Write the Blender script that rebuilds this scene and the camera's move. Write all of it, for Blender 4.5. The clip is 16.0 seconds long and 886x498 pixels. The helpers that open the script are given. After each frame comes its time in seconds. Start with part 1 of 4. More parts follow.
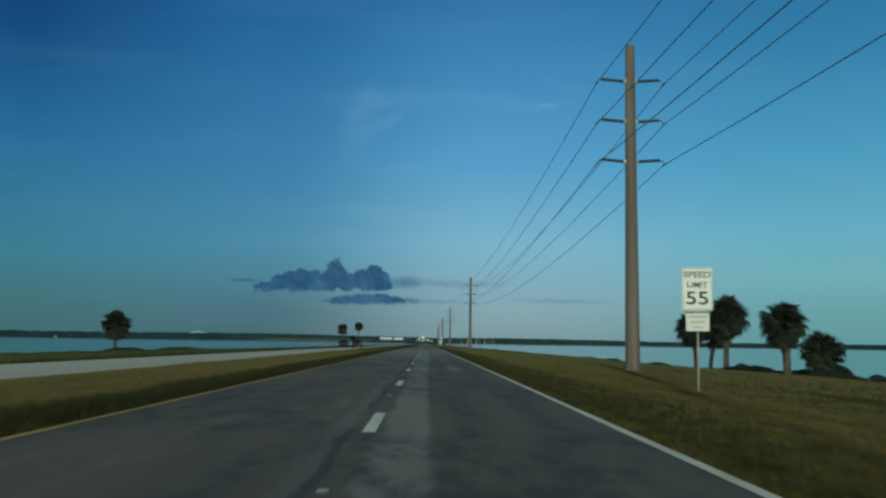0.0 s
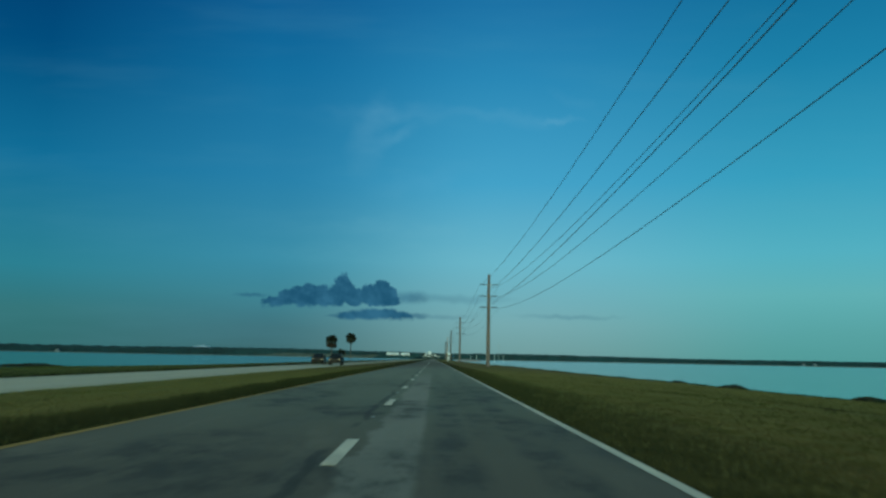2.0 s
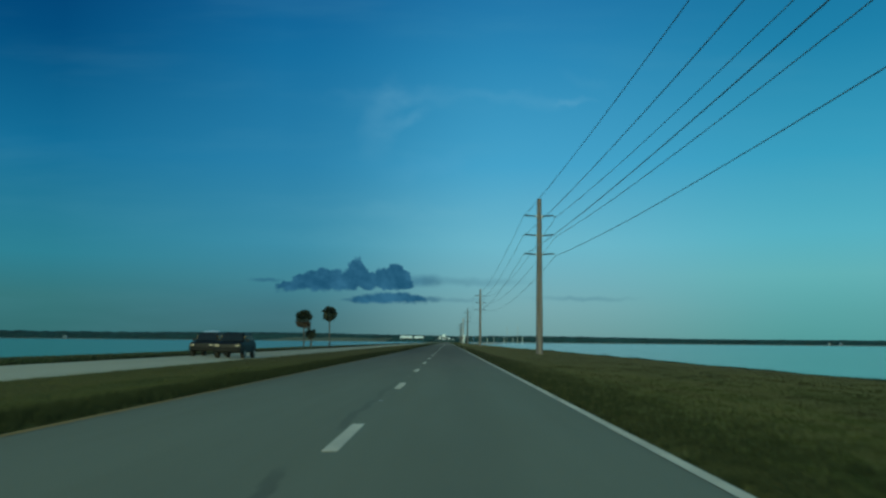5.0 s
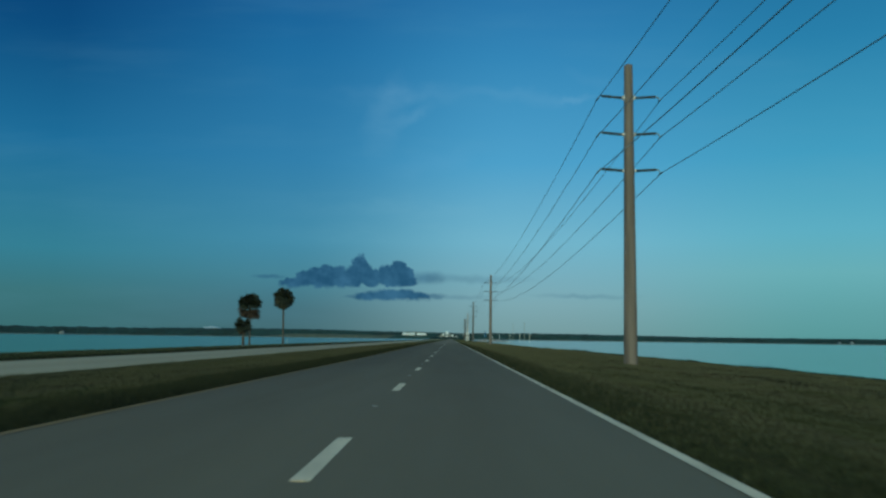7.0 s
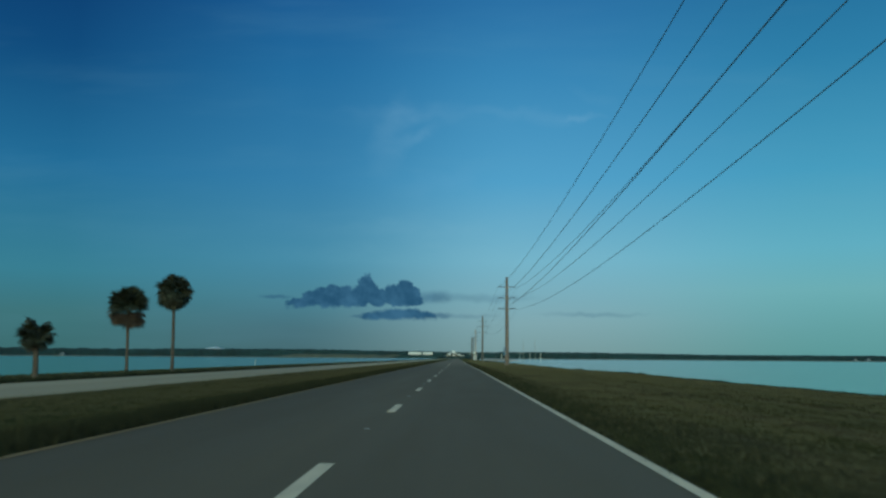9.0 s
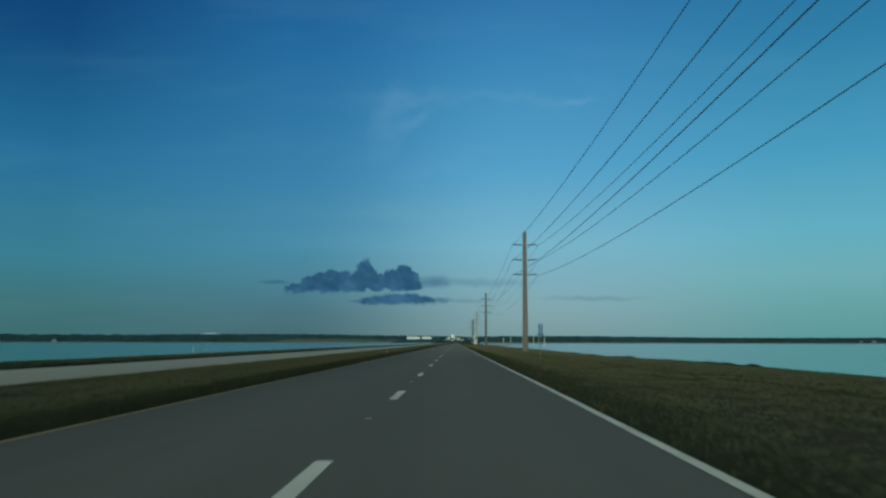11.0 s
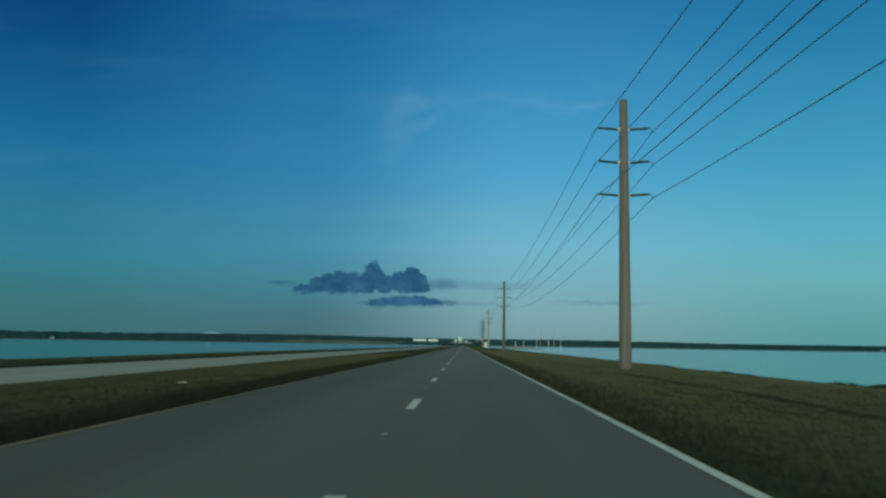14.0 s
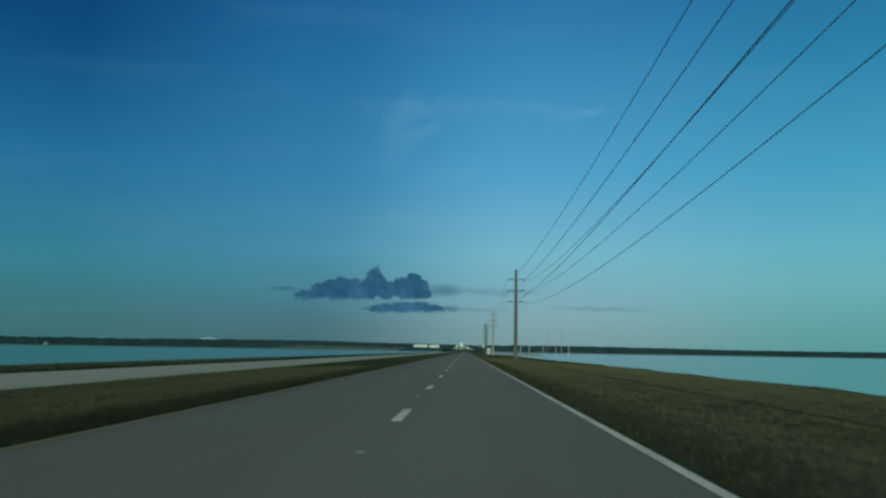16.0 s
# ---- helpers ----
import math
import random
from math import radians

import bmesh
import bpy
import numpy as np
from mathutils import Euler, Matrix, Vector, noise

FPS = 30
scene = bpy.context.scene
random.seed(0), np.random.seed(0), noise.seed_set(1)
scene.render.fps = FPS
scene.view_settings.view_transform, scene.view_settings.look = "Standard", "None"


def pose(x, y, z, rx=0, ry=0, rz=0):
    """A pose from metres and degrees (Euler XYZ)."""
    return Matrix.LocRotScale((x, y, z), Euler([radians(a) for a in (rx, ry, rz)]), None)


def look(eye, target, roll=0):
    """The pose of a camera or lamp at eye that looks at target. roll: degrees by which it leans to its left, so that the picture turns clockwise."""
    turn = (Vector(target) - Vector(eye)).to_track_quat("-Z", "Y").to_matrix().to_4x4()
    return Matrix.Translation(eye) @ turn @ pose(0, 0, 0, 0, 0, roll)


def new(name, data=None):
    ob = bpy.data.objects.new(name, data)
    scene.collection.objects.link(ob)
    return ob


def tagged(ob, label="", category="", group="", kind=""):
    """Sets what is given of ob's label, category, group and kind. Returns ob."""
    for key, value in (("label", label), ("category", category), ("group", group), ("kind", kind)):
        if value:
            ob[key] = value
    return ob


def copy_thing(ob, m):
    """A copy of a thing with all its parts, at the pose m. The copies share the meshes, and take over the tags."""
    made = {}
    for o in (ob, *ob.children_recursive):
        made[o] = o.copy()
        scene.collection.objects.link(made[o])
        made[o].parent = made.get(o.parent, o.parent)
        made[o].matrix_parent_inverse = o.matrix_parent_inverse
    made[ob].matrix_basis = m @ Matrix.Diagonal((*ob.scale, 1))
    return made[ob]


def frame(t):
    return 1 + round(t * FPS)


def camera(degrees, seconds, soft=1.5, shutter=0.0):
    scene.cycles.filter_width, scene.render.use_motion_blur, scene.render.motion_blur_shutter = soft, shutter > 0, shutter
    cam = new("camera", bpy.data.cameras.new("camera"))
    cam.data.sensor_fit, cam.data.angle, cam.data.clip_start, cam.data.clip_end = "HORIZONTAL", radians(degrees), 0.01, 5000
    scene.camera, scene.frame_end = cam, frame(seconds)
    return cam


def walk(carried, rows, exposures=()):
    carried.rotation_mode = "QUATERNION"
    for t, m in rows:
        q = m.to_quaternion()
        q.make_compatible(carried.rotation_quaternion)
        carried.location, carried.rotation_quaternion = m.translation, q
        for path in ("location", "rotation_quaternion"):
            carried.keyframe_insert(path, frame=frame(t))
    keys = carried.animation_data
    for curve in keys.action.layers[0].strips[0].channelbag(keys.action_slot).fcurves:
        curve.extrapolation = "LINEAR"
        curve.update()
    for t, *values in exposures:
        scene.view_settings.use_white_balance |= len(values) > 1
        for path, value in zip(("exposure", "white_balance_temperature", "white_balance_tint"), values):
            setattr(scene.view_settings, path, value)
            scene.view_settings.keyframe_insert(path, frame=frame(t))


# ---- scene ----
cam = camera(54.0, 16.0, soft=2.5, shutter=0.2)
PATH = [
    (0.0, pose(0.726, -11.350, 1.144, 96.191, -0.840, -1.114)),
    (0.5, pose(0.867, 1.085, 1.164, 96.887, -0.273, -1.266)),
    (1.0, pose(0.961, 13.586, 1.167, 97.301, -0.439, -0.467)),
    (1.5, pose(0.999, 25.999, 1.150, 97.242, -0.436, -0.125)),
    (2.0, pose(1.104, 39.204, 1.157, 97.198, -1.094, -0.637)),
    (2.5, pose(1.204, 50.556, 1.155, 96.962, -1.290, 0.225)),
    (3.0, pose(1.259, 63.301, 1.142, 96.523, -0.759, 0.185)),
    (3.5, pose(1.277, 76.604, 1.146, 96.697, -0.180, 0.107)),
    (4.0, pose(1.263, 88.241, 1.162, 96.444, -0.641, 0.230)),
    (6.5, pose(1.195, 151.176, 1.151, 95.932, -0.343, 0.414)),
    (7.0, pose(1.204, 163.592, 1.149, 95.882, -0.772, 0.499)),
    (7.5, pose(1.291, 175.888, 1.158, 96.838, -1.032, 1.294)),
    (8.0, pose(1.349, 188.060, 1.148, 97.164, -0.750, 1.084)),
    (8.5, pose(1.400, 200.568, 1.157, 96.883, -0.875, 1.020)),
    (9.0, pose(1.418, 212.769, 1.161, 97.137, -0.412, 0.945)),
    (11.5, pose(1.214, 275.290, 1.141, 96.005, -0.037, 0.955)),
    (12.0, pose(1.159, 287.780, 1.158, 96.792, 0.032, 1.170)),
    (12.5, pose(1.095, 300.244, 1.160, 96.954, -0.263, 1.735)),
    (13.0, pose(1.032, 312.678, 1.148, 96.683, -0.236, 1.440)),
    (13.5, pose(0.981, 325.131, 1.154, 96.484, -0.461, 1.340)),
    (14.0, pose(0.970, 337.608, 1.168, 96.286, -0.871, 1.365)),
    (14.5, pose(1.023, 350.179, 1.154, 96.417, -0.701, 1.478)),
    (15.0, pose(1.082, 362.762, 1.132, 96.184, -0.638, 1.292)),
    (15.5, pose(1.112, 375.282, 1.154, 96.263, -1.053, 1.129)),
    (16.0, pose(1.127, 387.775, 1.166, 96.679, -0.922, 1.465)),
]

EXPOSURES = [
    (0.0, 0.0, 6505, -16.6), (0.5, 0.0, 6382, -22.9), (1.0, 0.0, 6270, -34.5), (1.5, 0.0, 6172, -33.7),
    (2.0, 0.0, 5980, -39.0), (2.5, 0.0, 5960, -40.0), (3.0, 0.0, 5870, -42.5), (3.5, 0.0, 5920, -40.0),
    (4.0, 0.0, 5960, -38.5), (6.5, 0.0, 6050, -30.0), (7.0, 0.0, 6120, -27.0), (7.5, 0.0, 6080, -30.5),
    (8.0, 0.0, 6100, -27.0), (8.5, 0.0, 6323, -26.0), (9.0, 0.0, 6358, -24.2), (11.5, 0.0, 6452, -19.3),
    (12.0, 0.0, 6500, -17.0), (12.5, 0.0, 6295, -27.4), (13.0, 0.0, 6208, -31.9), (13.5, 0.0, 6190, -32.8),
    (14.0, 0.0, 6150, -28.5), (14.5, 0.0, 6382, -22.9), (15.0, 0.0, 6400, -22.0), (15.5, 0.0, 6382, -22.9),
    (16.0, 0.0, 6330, -25.6),
]
walk(cam, PATH, EXPOSURES)


def lin(r, g, b):
    """Linear light from 0..255 screen values, before the camera's white balance of 6400 K and tint -22."""
    r, g, b = (((c / 255 + 0.055) / 1.055) ** 2.4 if c > 10 else c / 255 / 12.92 for c in (r, g, b))
    return (1.048 * r + 0.103 * g, 0.953 * g - 0.005 * r - 0.003 * b, 1.093 * b + 0.010 * g, 1.0)


# ---- node helpers ----
class Nodes:
    """Short forms for building a node tree."""

    def __init__(self, tree):
        self.tree = tree
        tree.nodes.clear()

    def add(self, kind):
        return self.tree.nodes.new(kind)

    def put(self, socket, value):
        if isinstance(value, bpy.types.NodeSocket):
            self.tree.links.new(value, socket)
        elif value is not None:
            socket.default_value = value

    def math(self, op, a, b=None, c=None, clamp=False):
        n = self.add("ShaderNodeMath")
        n.operation, n.use_clamp = op, clamp
        for s, v in zip(n.inputs, (a, b, c)):
            self.put(s, v)
        return n.outputs[0]

    def vec(self, op, a, b=None):
        n = self.add("ShaderNodeVectorMath")
        n.operation = op
        for s, v in zip(n.inputs, (a, b)):
            self.put(s, v)
        return n.outputs["Value" if op == "LENGTH" else "Vector"]

    def ramp(self, value, lo, hi, a=0.0, b=1.0, smooth=True):
        n = self.add("ShaderNodeMapRange")
        n.interpolation_type = "SMOOTHSTEP" if smooth else "LINEAR"
        for s, v in zip(n.inputs, (value, lo, hi, a, b)):
            self.put(s, v)
        return n.outputs[0]

    def mix(self, factor, a, b, how="MIX"):
        n = self.add("ShaderNodeMix")
        n.data_type, n.blend_type = "RGBA", how
        self.put(n.inputs[0], factor)
        self.put(n.inputs[6], a)
        self.put(n.inputs[7], b)
        return n.outputs[2]

    def noise(self, vector, scale, detail=3.0, rough=0.55):
        n = self.add("ShaderNodeTexNoise")
        self.put(n.inputs["Vector"], vector)
        self.put(n.inputs["Scale"], scale)
        self.put(n.inputs["Detail"], detail)
        self.put(n.inputs["Roughness"], rough)
        return n.outputs["Fac"]

    def scaled(self, vector, s):
        return self.vec("MULTIPLY", vector, s)

    def combine(self, x, y, z):
        n = self.add("ShaderNodeCombineXYZ")
        for s, v in zip(n.inputs, (x, y, z)):
            self.put(s, v)
        return n.outputs[0]

    def split(self, vector):
        n = self.add("ShaderNodeSeparateXYZ")
        self.put(n.inputs[0], vector)
        return n.outputs[0], n.outputs[1], n.outputs[2]

    def stops(self, value, pairs):
        n = self.add("ShaderNodeValToRGB")
        self.put(n.inputs[0], value)
        el = n.color_ramp.elements
        while len(el) < len(pairs):
            el.new(0.5)
        for e, (p, c) in zip(el, pairs):
            e.position, e.color = p, c
        return n.outputs[0]


# ---- sky ----
SKY_STRENGTH = 0.19
world = bpy.data.worlds.new("evening_sky")
scene.world = world
world.use_nodes = True
w = Nodes(world.node_tree)
direction = w.add("ShaderNodeTexCoord").outputs["Generated"]
dx, dy, dz = w.split(direction)
# across the view from the darker west to the brighter east, and up from the horizon
across = w.math("DIVIDE", dx, w.math("MAXIMUM", w.math("ABSOLUTE", dy), 0.4))
height = w.math("MAXIMUM", dz, 0.0)
west = w.stops(height, [(0.0, lin(62, 107, 110)), (0.045, lin(63, 115, 121)), (0.09, lin(58, 126, 146)), (0.20, lin(37, 109, 152)), (0.315, lin(19, 76, 125)), (0.39, lin(14, 61, 112)), (1.0, lin(12, 46, 92))])
midwest = w.stops(height, [(0.0, lin(70, 104, 110)), (0.03, lin(72, 112, 123)), (0.07, lin(74, 130, 148)), (0.11, lin(72, 138, 166)), (0.20, lin(55, 126, 169)), (0.315, lin(38, 108, 158)), (0.39, lin(29, 91, 146)), (1.0, lin(14, 52, 100))])
mideast = w.stops(height, [(0.0, lin(120, 152, 154)), (0.04, lin(129, 167, 175)), (0.11, lin(119, 179, 201)), (0.20, lin(83, 159, 200)), (0.315, lin(58, 133, 181)), (0.39, lin(45, 113, 165)), (1.0, lin(20, 64, 114))])
east = w.stops(height, [(0.0, lin(92, 150, 150)), (0.035, lin(100, 160, 163)), (0.075, lin(109, 173, 180)), (0.12, lin(98, 173, 193)), (0.20, lin(73, 156, 190)), (0.315, lin(48, 127, 169)), (0.39, lin(38, 110, 155)), (1.0, lin(18, 62, 108))])
sky = w.mix(w.ramp(across, -0.46, -0.20, smooth=False), west, midwest)
sky = w.mix(w.ramp(across, -0.20, 0.08), sky, mideast)
sky = w.mix(w.ramp(across, 0.10, 0.44), sky, east)
# towards the low sun, behind the walk, the clear evening sky
air = w.add("ShaderNodeTexSky")
air.sky_type, air.sun_disc, air.sun_elevation, air.sun_rotation, air.dust_density = "NISHITA", False, radians(14), radians(185), 1.0
glow = w.mix(1.0, air.outputs[0], (SKY_STRENGTH, SKY_STRENGTH, SKY_STRENGTH, 1), "MULTIPLY")
sky = w.mix(w.ramp(dy, -0.35, 0.55), glow, sky)

# clouds, placed by their direction along the road (u to the side, v up)
front = w.ramp(dy, 0.2, 0.5)
ahead = w.math("MAXIMUM", dy, 0.05)
place = w.combine(w.math("DIVIDE", dx, ahead), w.math("DIVIDE", dz, ahead), 0.0)


def cloud_bank(blobs, base, bumps, reach, soft):
    """A mask of billows that rise from a flat base."""
    wob = w.add("ShaderNodeTexNoise")
    w.put(wob.inputs["Vector"], place)
    w.put(wob.inputs["Scale"], bumps)
    w.put(wob.inputs["Detail"], 4.0)
    shift = w.vec("MULTIPLY", w.vec("SUBTRACT", wob.outputs["Color"], (0.5, 0.5, 0.5)), (reach, reach * 0.8, 0.0))
    p = w.vec("ADD", place, shift)
    best = None
    for u, v, ru, rv in blobs:
        d = w.vec("LENGTH", w.vec("MULTIPLY", w.vec("SUBTRACT", p, (u, v, 0.0)), (1 / ru, 1 / rv, 0.0)))
        best = d if best is None else w.math("MINIMUM", best, d)
    mask = w.ramp(best, 1.0 + soft, 1.0 - soft)
    level = w.split(p)[1]
    return w.math("MULTIPLY", mask, w.ramp(level, base - 0.0025, base + 0.003))


MAIN = [(-0.181, 0.0600, 0.018, 0.0080), (-0.164, 0.0635, 0.018, 0.0130), (-0.147, 0.0665, 0.017, 0.0160), (-0.130, 0.0670, 0.014, 0.0145),
        (-0.114, 0.0690, 0.011, 0.0125), (-0.1060, 0.0830, 0.0085, 0.0125), (-0.1020, 0.0760, 0.0110, 0.0130), (-0.0930, 0.0690, 0.013, 0.0100),
        (-0.0740, 0.0720, 0.011, 0.0125), (-0.0610, 0.0765, 0.011, 0.0115), (-0.0500, 0.0740, 0.0070, 0.0085), (-0.0620, 0.0650, 0.024, 0.0080)]
LOW = [(-0.092, 0.0465, 0.021, 0.0055), (-0.075, 0.0475, 0.020, 0.0085), (-0.055, 0.0475, 0.020, 0.0082), (-0.038, 0.0465, 0.015, 0.0058)]
SHRED = [(-0.211, 0.0688, 0.015, 0.0022), (-0.108, 0.0462, 0.013, 0.0016), (-0.020, 0.0480, 0.014, 0.0028), (-0.027, 0.0690, 0.020, 0.0060)]
TAIL = [(0.016, 0.0685, 0.055, 0.0040), (0.004, 0.0480, 0.030, 0.0022), (0.155, 0.0505, 0.045, 0.0020)]
m_main = cloud_bank(MAIN, 0.0572, 120.0, 0.015, 0.14)
m_low = cloud_bank(LOW, 0.0434, 110.0, 0.010, 0.22)
m_shred = w.math("MULTIPLY", cloud_bank(SHRED, 0.0, 110.0, 0.007, 0.70), 0.60)
m_tail = w.math("MULTIPLY", cloud_bank(TAIL, 0.0, 60.0, 0.010, 0.85), 0.26)
body = w.math("MAXIMUM", w.math("MAXIMUM", m_main, m_low), w.math("MAXIMUM", m_shred, m_tail))
body = w.math("MULTIPLY", body, front)
shade = w.math("ADD", w.math("MULTIPLY", w.noise(place, 130.0, 4.0), 0.3), w.math("MULTIPLY", w.noise(place, 34.0, 3.0), 0.7))
cloud_colour = w.mix(w.ramp(shade, 0.36, 0.66), lin(38, 81, 111), lin(58, 104, 135))


def wisp(u, v, long, thin, tilt):
    """A soft drawn-out smear of thin cloud, tilted by degrees, ragged by noise."""
    wob = w.add("ShaderNodeTexNoise")
    w.put(wob.inputs["Vector"], place)
    w.put(wob.inputs["Scale"], 26.0)
    w.put(wob.inputs["Detail"], 5.0)
    d = w.vec("SUBTRACT", w.vec("ADD", place, w.vec("MULTIPLY", w.vec("SUBTRACT", wob.outputs["Color"], (0.5, 0.5, 0.5)), (0.045, 0.040, 0.0))), (u, v, 0.0))
    x, y, _ = w.split(d)
    c, k = math.cos(radians(tilt)), math.sin(radians(tilt))
    p = w.math("DIVIDE", w.math("ADD", w.math("MULTIPLY", x, c), w.math("MULTIPLY", y, k)), long)
    q = w.math("DIVIDE", w.math("SUBTRACT", w.math("MULTIPLY", y, c), w.math("MULTIPLY", x, k)), thin)
    return w.ramp(w.vec("LENGTH", w.combine(p, q, 0.0)), 1.0, 0.0)


# thin high streaks
streak = w.noise(w.scaled(place, (9.0, 26.0, 1.0)), 1.0, 5.0, 0.6)
for spot, strength in (((-0.072, 0.285, 0.038, 0.026, 60), 0.10), ((-0.084, 0.248, 0.060, 0.028, 82), 0.10), ((-0.050, 0.256, 0.048, 0.012, 26), 0.12),
                       ((-0.050, 0.288, 0.130, 0.018, 0), 0.10), ((0.090, 0.285, 0.095, 0.014, -4), 0.11), ((0.146, 0.2825, 0.034, 0.0075, -3), 0.20),
                       ((-0.02, 0.205, 0.08, 0.022, 10), 0.08), ((0.165, 0.306, 0.05, 0.012, -25), 0.05)):
    sky = w.mix(w.math("MULTIPLY", w.math("MULTIPLY", wisp(*spot), w.ramp(streak, 0.25, 0.70, 0.45, 1.0)), strength), sky, lin(140, 186, 214))
haze = cloud_bank([(-0.03, 0.150, 0.12, 0.016), (0.02, 0.118, 0.16, 0.012)], 0.0, 9.0, 0.05, 0.95)
sky = w.mix(w.math("MULTIPLY", w.math("MULTIPLY", haze, w.ramp(streak, 0.30, 0.75)), 0.16), sky, lin(128, 180, 200))
veil = w.math("MULTIPLY", w.ramp(w.noise(w.scaled(place, (3.0, 17.0, 1.0)), 1.0, 4.0), 0.45, 0.8), 0.08)
sky = w.mix(veil, sky, lin(110, 165, 190))
sky = w.mix(body, sky, cloud_colour)
back = w.add("ShaderNodeBackground")
w.put(back.inputs[0], sky)
w.put(back.inputs[1], 1.0)
w.tree.links.new(back.outputs[0], w.add("ShaderNodeOutputWorld").inputs[0])

# ---- low sun, behind the walk and a little to its left ----
sun = new("sun", bpy.data.lights.new("sun", "SUN"))
sun.data.energy, sun.data.angle, sun.data.color = 0.75, radians(4.0), (1.0, 0.84, 0.62)
sun.matrix_world = look((-9, -100, 25), (0, 0, 0))


# ---- materials ----
def surface(name, rough=0.8, metal=0.0, spec=0.4):
    """A node material with a principled surface; returns it with its nodes, the position and the surface node."""
    m = bpy.data.materials.new(name)
    m.use_nodes = True
    n = Nodes(m.node_tree)
    bsdf = n.add("ShaderNodeBsdfPrincipled")
    bsdf.inputs["Roughness"].default_value = rough
    bsdf.inputs["Metallic"].default_value = metal
    bsdf.inputs["Specular IOR Level"].default_value = spec
    n.tree.links.new(bsdf.outputs[0], n.add("ShaderNodeOutputMaterial").inputs[0])
    where = n.add("ShaderNodeNewGeometry").outputs["Position"]
    return m, n, where, bsdf


def bumped(n, bsdf, value, strength, distance):
    b = n.add("ShaderNodeBump")
    b.inputs["Strength"].default_value, b.inputs["Distance"].default_value = strength, distance
    n.put(b.inputs["Height"], value)
    n.put(bsdf.inputs["Normal"], b.outputs[0])


def plain(name, colour, rough=0.7, metal=0.0, grain=8.0, spread=0.25, bump=0.0, spec=0.4):
    """A surface with variation at two scales and by object."""
    m, n, where, bsdf = surface(name, rough, metal, spec)
    fine = n.noise(where, grain, 4.0)
    wide = n.noise(where, grain * 0.13, 2.0)
    f = n.math("ADD", n.math("MULTIPLY", fine, 0.5), n.math("MULTIPLY", wide, 0.5))
    lo = tuple(c * (1 - spread) for c in colour) + (1.0,)
    hi = tuple(min(1.0, c * (1 + spread)) for c in colour) + (1.0,)
    col = n.mix(n.ramp(f, 0.3, 0.7), lo, hi)
    rnd = n.add("ShaderNodeObjectInfo").outputs["Random"]
    col = n.mix(1.0, col, n.mix(rnd, (0.86, 0.86, 0.86, 1), (1.1, 1.1, 1.1, 1)), "MULTIPLY")
    n.put(bsdf.inputs["Base Color"], col)
    if bump:
        bumped(n, bsdf, fine, bump, 0.02)
    return m


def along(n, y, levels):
    """A grey for painting the light's change along the causeway: pairs of metres and level."""
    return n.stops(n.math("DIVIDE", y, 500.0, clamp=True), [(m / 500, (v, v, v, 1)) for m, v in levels])


